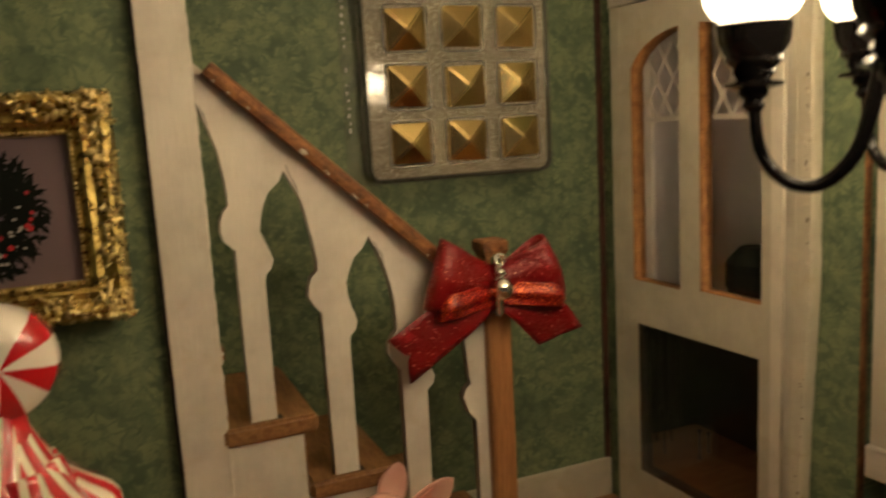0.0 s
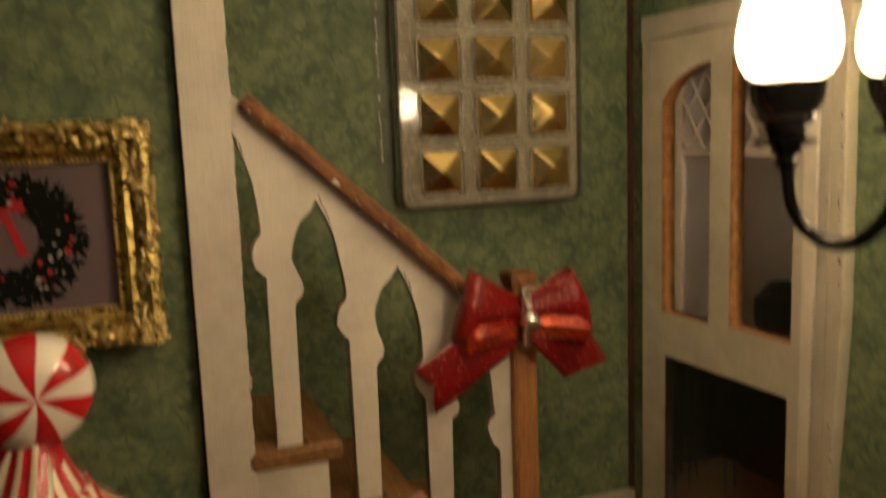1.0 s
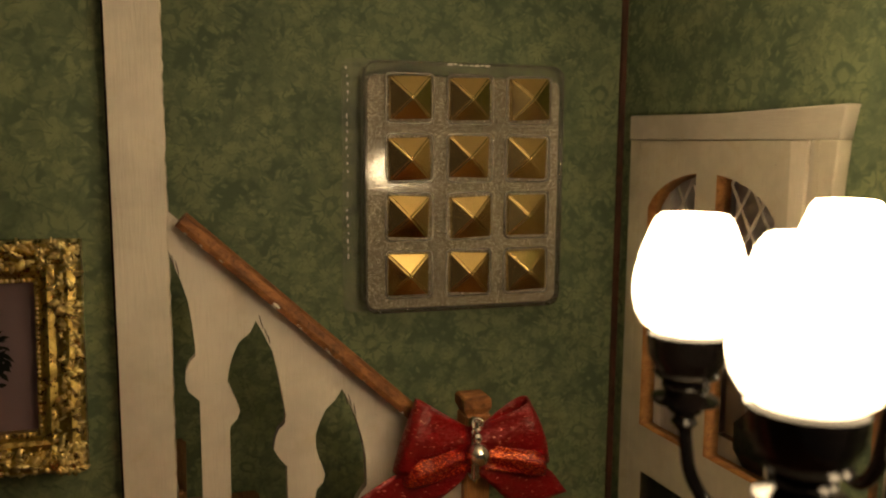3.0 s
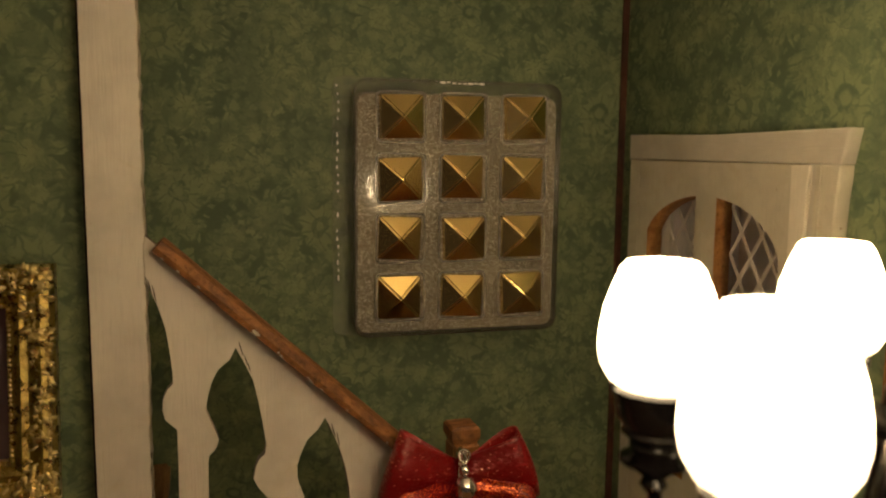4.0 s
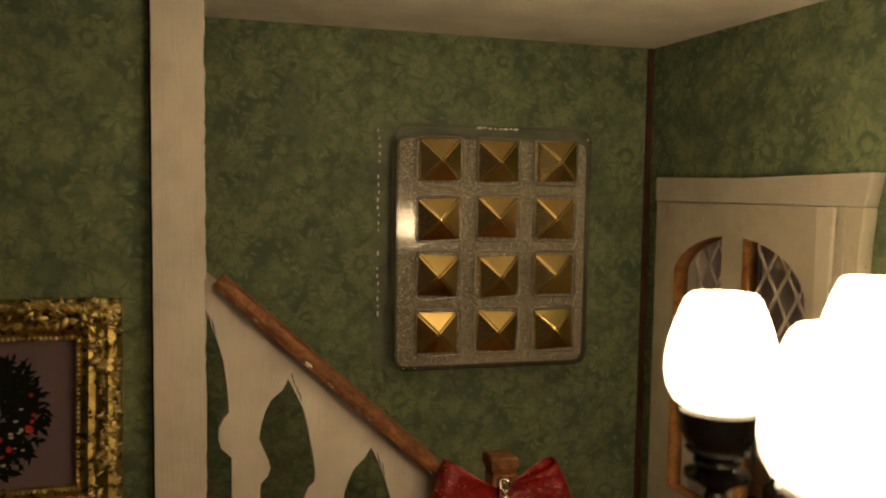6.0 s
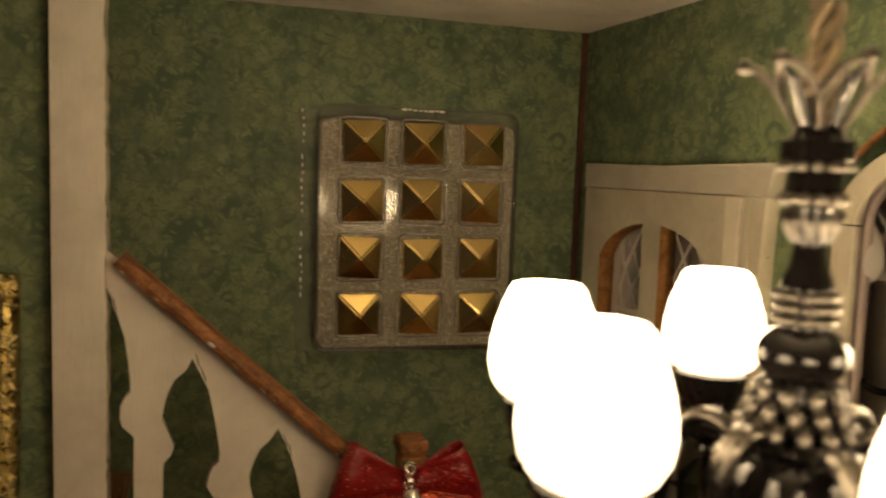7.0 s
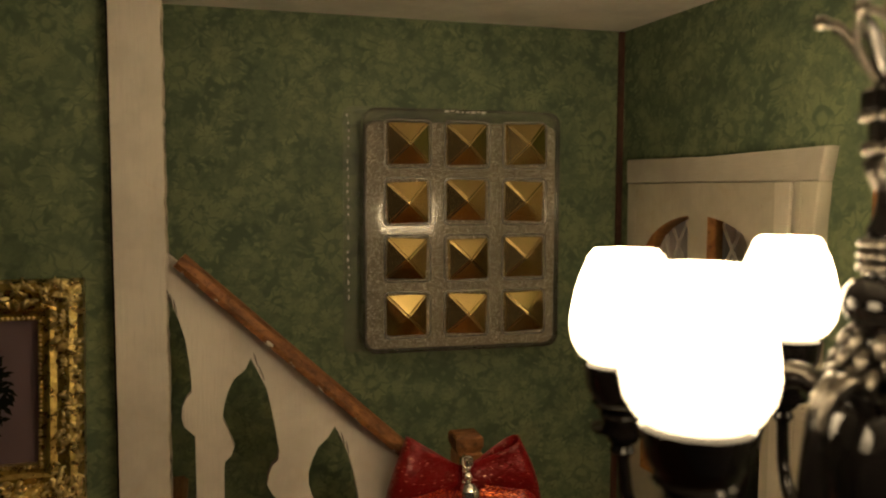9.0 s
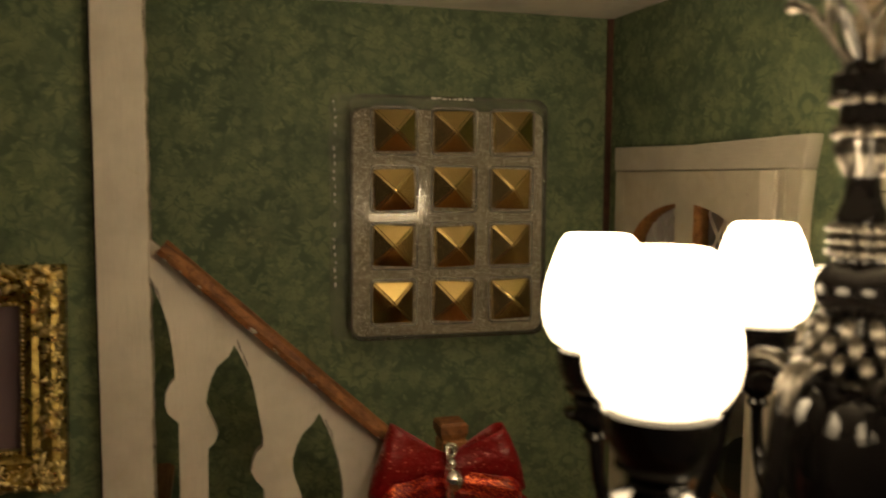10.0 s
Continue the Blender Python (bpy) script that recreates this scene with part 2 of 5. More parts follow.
SAWN_DARK = Mat("dark_torn_wood").done((0.05, 0.035, 0.025), 0.8)
RAW_WOOD = wood("raw_cut_wood", (0.46, 0.22, 0.065), (0.27, 0.11, 0.032), (1, 1, 1), 0.7)
ARCH_EDGE = wood("dark_cut_edge", (0.30, 0.135, 0.043), (0.15, 0.06, 0.02), (1, 1, 1), 0.75)
GOLD = gold_leaf("gilded_plaster")
ANTIQUE = gold_leaf("antiqued_gilt_ground", (0.27, 0.185, 0.055), (0.54, 0.41, 0.14))
STUD = stud_metal("brass_stud_metal")
TRAY = glitter("silver_glitter_card", (0.37, 0.325, 0.25), (0.95, 0.90, 0.78), 0.20, 0.32, 38.0, 0.8, 0.0)
TRAY_SIDE = glitter("dull_pack_side", (0.20, 0.18, 0.15), (0.5, 0.46, 0.38), 0.06, 0.45, 30.0, 0.5, 0.0)
RIBBON = glitter("red_satin_ribbon", (0.205, 0.003, 0.005), (1.0, 0.42, 0.32), 0.035, 0.33, 15.0, 0.85, 0.0, 0.50, 2.4)
RIBBON_FOLD = glitter("red_glitter_ribbon_fold", (0.24, 0.004, 0.005), (1.0, 0.22, 0.07), 0.26, 0.30, 24.0, 0.9, 0.0, 0.60, 2.2)
PANE = glass("window_glass")
SILVER = Mat("silver_bead").done((0.80, 0.77, 0.72), 0.18, 1.0)


def black_chrome():
    k = Mat("black_chrome")
    n = k.noise(4.0, 3.0)
    k.bump(k.noise(7.0, 2.0), 0.15, 0.03)
    return k.done((0.004, 0.0035, 0.0035), k.math("MULTIPLY_ADD", n, 0.06, 0.04), 0.0, Specular_IOR_Level=0.22)


def worn_pewter():
    k = Mat("worn_pewter")
    n = k.noise(5.0, 4.0)
    return k.done(k.mix(k.ramp(n, 0.4, 0.65), (0.045, 0.041, 0.035), (0.145, 0.132, 0.113)), k.math("MULTIPLY_ADD", n, 0.2, 0.22), 1.0)


BLACK = black_chrome()
PEWTER = worn_pewter()
WHITE_GLASS = Mat("white_opal_glass").done((0.84, 0.82, 0.78), 0.08, Transmission_Weight=0.15, IOR=1.4)


def lamp_glass():
    """Opal glass lit from the bulb near its open top: it glows less towards its foot."""
    k = Mat("lit_opal_glass")
    sep = k.node("ShaderNodeSeparateXYZ")
    k.link(k.co, sep.inputs[0])
    k.b.inputs["Emission Color"].default_value = (1.0, 0.765, 0.45, 1)
    glow = k.math("MULTIPLY_ADD", k.ramp(sep.outputs[2], -7.65, -6.75), 1.0, 0.22)
    k.link(k.math("MULTIPLY", glow, SHADE_GLOW), k.b.inputs["Emission Strength"])
    return k.done((0.9, 0.87, 0.8), 0.35)


OPAL = lamp_glass()


def bulb_glow():
    k = Mat("lit_bulb")
    k.b.inputs["Emission Color"].default_value = (1.0, 0.765, 0.45, 1)
    k.b.inputs["Emission Strength"].default_value = BULB_GLOW
    return k.done((0.9, 0.87, 0.8), 0.4)


BULB = bulb_glow()


def mauve_board(name, low, high):
    k = Mat(name)
    n = k.noise(0.6, 4.0)
    fine = k.noise(8.0, 3.0)
    col = k.mix(k.ramp(n, 0.35, 0.65), low, high)
    k.bump(fine, 0.1, 0.02)
    return k.done(col, 0.7)


MAUVE = mauve_board("mauve_grey_board", (0.56, 0.475, 0.45), (0.62, 0.52, 0.49))
# The same board made paler: stands in for light in the space behind the door.
LIT_MAUVE = mauve_board("lit_mauve_board", (0.74, 0.67, 0.66), (0.80, 0.72, 0.70))
PRINT = Mat("mauve_print").done((0.155, 0.105, 0.120), 0.45)
SMOKED = glass("smoked_glass", (0.95, 0.85, 0.74), 0.03)
RED_EDGE = wood("dark_red_edge", (0.10, 0.035, 0.02), (0.05, 0.02, 0.012), (1, 1, 0.3), 0.7)
CORD = Mat("dull_cord").done((0.15, 0.118, 0.075), 0.5, 0.6)
GOLD_WIRE = Mat("gold_wire").done((0.55, 0.38, 0.10), 0.22, 1.0)


def clear_plastic(name, rough, haze, ior=1.55):
    """Thin clear plastic: it lets the card show and mirrors the lamps at its surface."""
    k = Mat(name)
    out = k.t.nodes["Material Output"]
    clear = k.node("ShaderNodeBsdfTransparent")
    clear.inputs[0].default_value = (0.98, 0.98, 0.96, 1)
    gloss = k.node("ShaderNodeBsdfGlossy")
    k.put(gloss.inputs["Roughness"], k.math("MULTIPLY_ADD", k.noise(2.5, 3.0), 0.06, rough))
    crinkle = k.bump(k.math("ADD", k.noise(1.4, 2.0), k.math("MULTIPLY", k.noise(5.0, 2.0), 0.35)), 0.16, 0.05)
    k.link(crinkle, gloss.inputs["Normal"])
    fres = k.node("ShaderNodeFresnel")
    fres.inputs[0].default_value = ior
    mixed = k.node("ShaderNodeMixShader")
    for a, b in ((fres.outputs[0], mixed.inputs[0]), (clear.outputs[0], mixed.inputs[1]), (gloss.outputs[0], mixed.inputs[2])):
        k.link(a, b)
    milky = k.node("ShaderNodeMixShader")
    milky.inputs[0].default_value = haze
    k.done((0.5, 0.48, 0.43), 0.3)
    k.link(mixed.outputs[0], milky.inputs[1])
    k.link(k.b.outputs[0], milky.inputs[2])
    k.link(milky.outputs[0], out.inputs["Surface"])
    return k.m


PLASTIC = clear_plastic("clear_blister_plastic", 0.05, 0.03)
SIDE_PLASTIC = clear_plastic("thin_side_plastic", 0.12, 0.05, 1.15)
# Extra haze paints bright edge glints into the plastic pocket rims.
RIM_PLASTIC = clear_plastic("glint_haze_rim_plastic", 0.10, 0.38, 1.4)
FLANGE = Mat("dull_clear_flange").done((0.40, 0.38, 0.33), 0.45, Alpha=0.10)
DARK = Mat("near_black").done((0.022, 0.016, 0.014), 0.6)
SOOT = Mat("dull_black_paint").done((0.005, 0.004, 0.004), 0.7, Specular_IOR_Level=0.15)
GLINT = Mat("white_glint_paint").done((0.84, 0.81, 0.76), 0.6)
ETCH_DULL = Mat("dull_lattice_paint").done((0.56, 0.51, 0.46), 0.6)


# ---- builders ----
def thing(name, at=(0, 0, 0), label="", category="", group="", kind="", turn=0.0):
    ob = new(name)
    ob.empty_display_size = 0.01
    ob.matrix_world = pose(at[0] * CM, at[1] * CM, at[2] * CM, 0, 0, turn)
    return tagged(ob, label, category, group, kind)


def finish(name, me, materials, parent, label, smooth):
    if smooth:
        for p in me.polygons:
            p.use_smooth = True
    for m in materials if isinstance(materials, (list, tuple)) else (materials,):
        me.materials.append(m)
    ob = new(name, me)
    if parent:
        ob.parent = parent
    return tagged(ob, label)


def part(name, bm, material, parent=None, label="", smooth=False):
    """One mesh object from a bmesh in centimetres, in its parent's own space."""
    bmesh.ops.scale(bm, vec=(CM, CM, CM), verts=bm.verts)
    bmesh.ops.recalc_face_normals(bm, faces=bm.faces)
    me = bpy.data.meshes.new(name)
    bm.to_mesh(me)
    bm.free()
    if smooth == "auto":
        me.polygons.foreach_set("use_smooth", [True] * len(me.polygons))
        me.set_sharp_from_angle(angle=radians(38))
        smooth = False
    return finish(name, me, material, parent, label, smooth)


def box(x0, x1, y0, y1, z0, z1, bevel=0.04, bm=None, segments=2):
    bm = bm or bmesh.new()
    res = bmesh.ops.create_cube(bm, size=1.0)
    vs = res["verts"]
    for v in vs:
        v.co = Vector((x0 if v.co.x < 0 else x1, y0 if v.co.y < 0 else y1, z0 if v.co.z < 0 else z1))
    if bevel:
        es = list({e for v in vs for e in v.link_edges})
        bmesh.ops.bevel(bm, geom=es, offset=bevel, segments=segments, affect="EDGES", clamp_overlap=True)
    return bm


def lathe(profile, steps=32, bm=None, at=(0, 0, 0), flute=0, depth=0.0):
    """A turned form from (radius, height) pairs; flute: ribs round it."""
    bm = bm or bmesh.new()
    rings = []
    for r, z in profile:
        ring = []
        for i in range(steps):
            a = 2 * math.pi * i / steps
            rr = r * (1 - depth * (0.5 + 0.5 * math.cos(flute * a))) if flute else r
            ring.append(bm.verts.new((at[0] + rr * math.cos(a), at[1] + rr * math.sin(a), at[2] + z)))
        rings.append(ring)
    for a, b in zip(rings, rings[1:]):
        for i in range(steps):
            j = (i + 1) % steps
            bm.faces.new((a[i], a[j], b[j], b[i]))
    bm.faces.new(rings[0][::-1])
    bm.faces.new(rings[-1])
    return bm


SPHERES = {}


def lumps(rows, seg=8):
    """Many small balls in one bmesh, quickly: rows of (radius, place, squash, turn)."""
    if seg not in SPHERES:
        b = bmesh.new()
        bmesh.ops.create_uvsphere(b, u_segments=seg, v_segments=max(5, seg // 2 + 1), radius=1.0)
        b.verts.index_update()
        SPHERES[seg] = (np.array([v.co for v in b.verts]), [[v.index for v in f.verts] for f in b.faces])
        b.free()
    co, fs = SPHERES[seg]
    verts, faces = [], []
    for r, at, squash, turn in rows:
        m = np.array(turn.to_matrix()) if turn else np.eye(3)
        n = len(verts)
        verts.extend(((co * np.array(squash) * r) @ m.T + np.array(at)).tolist())
        faces.extend([[i + n for i in f] for f in fs])
    me = bpy.data.meshes.new("lumps")
    me.from_pydata(verts, [], faces)
    bm = bmesh.new()
    bm.from_mesh(me)
    bpy.data.meshes.remove(me)
    return bm


def ball(r, at, bm=None, seg=16, squash=(1, 1, 1), m=None):
    bm = bm or bmesh.new()
    mat = Matrix.Translation(at) @ (m or Matrix()) @ Matrix.Diagonal((*squash, 1))
    bmesh.ops.create_uvsphere(bm, u_segments=seg, v_segments=max(6, seg // 2 + 2), radius=r, matrix=mat)
    return bm


def tube(points, radii, bm=None, sides=10):
    """A round bar along points, with a radius for each."""
    bm = bm or bmesh.new()
    pts = [Vector(p) for p in points]
    rings = []
    up = Vector((0.13, 0.21, 0.97))
    for n, p in enumerate(pts):
        d = (pts[min(n + 1, len(pts) - 1)] - pts[max(n - 1, 0)]).normalized()
        a = d.cross(up)
        a = a.normalized() if a.length > 0.05 else d.cross(Vector((1, 0, 0))).normalized()
        b = d.cross(a)
        r = radii[n] if isinstance(radii, (list, tuple)) else radii
        rings.append([bm.verts.new(p + r * (math.cos(2 * math.pi * i / sides) * a + math.sin(2 * math.pi * i / sides) * b)) for i in range(sides)])
    for a, b in zip(rings, rings[1:]):
        for i in range(sides):
            j = (i + 1) % sides
            bm.faces.new((a[i], a[j], b[j], b[i]))
    bm.faces.new(rings[0][::-1])
    bm.faces.new(rings[-1])
    return bm


def spline(points, steps=6):
    """Catmull-Rom through points."""
    p = [Vector(q) for q in points]
    p = [2 * p[0] - p[1]] + p + [2 * p[-1] - p[-2]]
    out = []
    for i in range(1, len(p) - 2):
        for s in range(steps):
            t = s / steps
            out.append(0.5 * (2 * p[i] + (p[i + 1] - p[i - 1]) * t + (2 * p[i - 1] - 5 * p[i] + 4 * p[i + 1] - p[i + 2]) * t**2
                              + (3 * p[i] - p[i - 1] - 3 * p[i + 1] + p[i + 2]) * t**3))
    out.append(p[-2])
    return out


def plate(name, loops, plane, level, thick, materials, parent=None, label="", bevel=0.0, edge_slot=None):
    """A sheet with holes: loops of 2D points (the outline first) in the plane 'y' (x, z) or 'x' (y, z), or 'z' (x, y),
    whose front lies at level and whose body reaches thick behind it (towards the plus side of the plane's axis)."""
    cu = bpy.data.curves.new(name, "CURVE")
    cu.dimensions, cu.fill_mode, cu.extrude = "2D", "BOTH", thick / 2 * CM
    if bevel:
        cu.bevel_depth, cu.bevel_resolution, cu.offset = bevel * CM, 1, -bevel * CM
        cu.extrude = (thick / 2 - bevel) * CM
    for loop in loops:
        sp = cu.splines.new("POLY")
        sp.points.add(len(loop) - 1)
        for q, (a, b) in zip(sp.points, loop):
            q.co = (a * CM, b * CM, 0, 1)
        sp.use_cyclic_u = True
    ob = bpy.data.objects.new(name, cu)
    scene.collection.objects.link(ob)
    dg = bpy.context.evaluated_depsgraph_get()
    me = bpy.data.meshes.new_from_object(ob.evaluated_get(dg))
    bpy.data.objects.remove(ob)
    bpy.data.curves.remove(cu)
    me.name = name
    mid = (level + thick / 2) * CM
    turn = {"y": Matrix(((1, 0, 0, 0), (0, 0, -1, mid), (0, 1, 0, 0), (0, 0, 0, 1))),
            "x": Matrix(((0, 0, 1, mid), (1, 0, 0, 0), (0, 1, 0, 0), (0, 0, 0, 1))),
            "z": Matrix.Translation((0, 0, mid))}[plane]
    me.transform(turn)
    bm = bmesh.new()
    bm.from_mesh(me)
    bmesh.ops.remove_doubles(bm, verts=bm.verts, dist=1e-6)
    bmesh.ops.recalc_face_normals(bm, faces=bm.faces)
    if edge_slot is not None:
        ax = "xyz".index(plane)
        for f in bm.faces:
            if abs(f.normal[ax]) < 0.5:
                f.material_index = edge_slot
    bm.to_mesh(me)
    bm.free()
    for m in materials if isinstance(materials, (list, tuple)) else (materials,):
        me.materials.append(m)
    ob = new(name, me)
    if parent:
        ob.parent = parent
    return tagged(ob, label)


def arc(cx, cz, rx, rz, a0, a1, n=14):
    return [(cx + rx * math.cos(radians(a0 + (a1 - a0) * i / n)), cz + rz * math.sin(radians(a0 + (a1 - a0) * i / n))) for i in range(n + 1)]


def round_rect(a0, a1, b0, b1, r, n=5):
    out = []
    for cx, cz, s in ((a1 - r, b0 + r, -90), (a1 - r, b1 - r, 0), (a0 + r, b1 - r, 90), (a0 + r, b0 + r, 180)):
        out += arc(cx, cz, r, r, s, s + 90, n)
    return out


def rect(a0, a1, b0, b1):
    return [(a0, b0), (a1, b0), (a1, b1), (a0, b1)]


# ---- the shell of the hall ----
H = 23.55
BACK, SIDE, FRONT_WALL = 25.35, 17.08, 20.75
floor = tagged(part("floor", box(-24, 30.5, -5, 34, -0.8, 0, 0), FLOOR_WOOD), "worn brown wooden floor of the dolls' house", "floor", kind="structure")
ceiling = tagged(part("ceiling", box(-24, 19, -5, 26.2, H, H + 0.8, 0), CEIL), "cream painted ceiling of the dolls' house hall", "ceiling", kind="structure")
tagged(part("wall_back", box(-24, 17.5, BACK, BACK + 0.8, 0, H, 0), WALL_Y), "green damask wallpapered wall behind the stairs", "wall", kind="structure")
tagged(part("wall_front", box(-24, 1.9, FRONT_WALL, FRONT_WALL + 0.5, 0, H, 0), WALL_Y), "green damask wallpapered wall beside the staircase", "wall", kind="structure")
tagged(part("wall_west", box(-24.8, -24, -5, 26.2, 0, H, 0), WALL_X), "green wallpapered side wall of the hall", "wall", kind="structure")
# The side wall stands a little out of square: everything on it is laid out square at x = SIDE and turned about the corner.
SKEW = pose(SIDE * CM, BACK * CM, 0, 0, 0, 2.9) @ pose(-SIDE * CM, -BACK * CM, 0)


def skewed(ob):
    ob.matrix_world = SKEW @ ob.matrix_world
    return ob


# A doorway and a wide arched opening, both down to the floor; the cut edges show raw wood.
outline = ([(-5, 0), (2.7, 0), (2.7, 18.4)] + arc(8.64, 13.46, 7.8, 7.8, 139, 41, 28) + [(14.58, 18.4), (14.58, 0), (17.0, 0), (17.0, 18.2), (23.9, 18.2), (23.9, 0), (BACK, 0), (BACK, H), (-5, H)])
tagged(skewed(plate("wall_side", [outline], "x", SIDE, 0.30, (WALL_X, ARCH_EDGE), edge_slot=1)),
       "green wallpapered wall with arched opening and raw edges", "wall", kind="structure")
# The wall layer behind the opening, which carries the arched window.
W_OUT = [(8.12, 5.7), (14.48, 5.7), (14.48, 17.78)] + arc(11.3, 17.78, 3.18, 2.02, 0, 180, 28) + [(8.12, 17.78)]
W_IN = [(8.72, 6.1), (13.88, 6.1), (13.88, 17.78)] + arc(11.3, 17.78, 2.58, 1.58, 0, 180, 28) + [(8.72, 17.78)]
W_HOLE = [(8.18, 5.76), (14.42, 5.76), (14.42, 17.78)] + arc(11.3, 17.78, 3.12, 1.96, 0, 180, 28) + [(8.18, 17.78)]
tagged(skewed(plate("wall_recess", [rect(-5, 15.6, 0, H), W_HOLE], "x", SIDE + 1.20, 0.3, (WALL_X, MAUVE), edge_slot=1)), "shaded green wallpaper behind the arched opening", "wall", kind="structure")
tagged(skewed(part("wall_alcove_end", box(SIDE + 0.31, SIDE + 1.195, 14.62, 14.95, 0, H, 0), WALL_X)), "wallpapered end of the alcove behind the arched opening", "wall", kind="structure")
base = tagged(part("baseboard", box(10.6, 17.07, 25.15, BACK, 0, 1.5, 0.03), CREAM), "cream painted baseboard along the wallpapered wall", "baseboard", kind="structure")
tagged(part("corner_gap", box(16.87, 17.08, 25.22, BACK, 1.5, H - 0.01, 0.02), RED_EDGE), "dark red-brown strip in the wall corner", "trim", kind="structure")
tagged(part("trim_dark_strip", box(0.985, 1.04, 20.5, 20.74, 0, H - 0.01, 0), DARK), "narrow dark strip beside the white post", "trim", kind="structure")
jit = random.Random(21)
post = [(1.04, 0.0)] + [(2.25 + jit.uniform(-0.03, 0.012), 0.15 * i) for i in range(157)] + [(1.04, H)]
tagged(plate("trim", [post], "y", 20.3, 0.9, (BOARD_WHITE, WORN_EDGE), bevel=0.03, edge_slot=1), "white painted upright post at the wall's end", "trim", kind="structure")
tagged(plate("backdrop", [[(20.6, -5), (21.2, -5), (21.2, 17.0), (20.6, 17.0)]], "z", 8.1, 17, MAUVE), "mauve grey board seen through the window", "backdrop", kind="structure")
tagged(plate("backdrop_door", [[(20.6, 17.003), (21.2, 17.003), (21.2, 25.3), (20.6, 25.3)]], "z", 8.1, 17, LIT_MAUVE), "mauve board coloured paler as if lit, seen through the door glass", "backdrop", kind="structure")
# End board set close behind the glass so that it catches lamp light.
tagged(plate("backdrop_end", [[(17.5, 23.65), (20.597, 23.65), (20.597, 24.25), (17.5, 24.25)]], "z", 8.1, 17, LIT_MAUVE), "mauve board coloured paler as if lit, seen through the door glass", "backdrop", kind="structure")
# Near-black backdrop: its colour stands in for the unlit space beyond the low pane.
tagged(plate("backdrop_low", [[(24.6, -5), (25.4, -5), (25.4, 30.0), (17.6, 30.0), (17.6, 29.2), (24.6, 29.2)]], "z", 0.0, 8.095, DARK), "dark backdrop standing in for unlit space beyond the low pane", "backdrop", kind="structure")


# ---- door in the side wall ----
def lattice(bm, x, y0, y1, zb, zt, crown, step, lean, wid, oy, oz):
    """White diagonal bars on a pane, cut off by the arch."""
    for sgn in (1, -1):
        for n in range(-10, 14):
            seg = []
            for s in np.linspace(zb, zt, 80):
                y = y0 + n * step + sgn * (s - zb) * lean
                if y0 <= y <= y1 and s <= crown(y):
                    seg.append((y, s))
            if len(seg) > 2:
                (p0, q0), (p1, q1) = seg[0], seg[-1]
                d = 0.0 if sgn > 0 else 0.008
                f = [bm.verts.new((x - d, a - oy, b - oz)) for a, b in ((p0 - wid, q0), (p0 + wid, q0), (p1 + wid, q1), (p1 - wid, q1))]
                g = [bm.verts.new((x + 0.02, v.co.y, v.co.z)) for v in f]
                bm.faces.new(f)
                for i in range(4):
                    bm.faces.new((f[i], f[(i + 1) % 4], g[(i + 1) % 4], g[i]))
    box(x - 0.016, x + 0.02, y0 - oy, y1 - oy, zb - 0.08 - oz, zb + 0.08 - oz, 0, bm)
    return bm


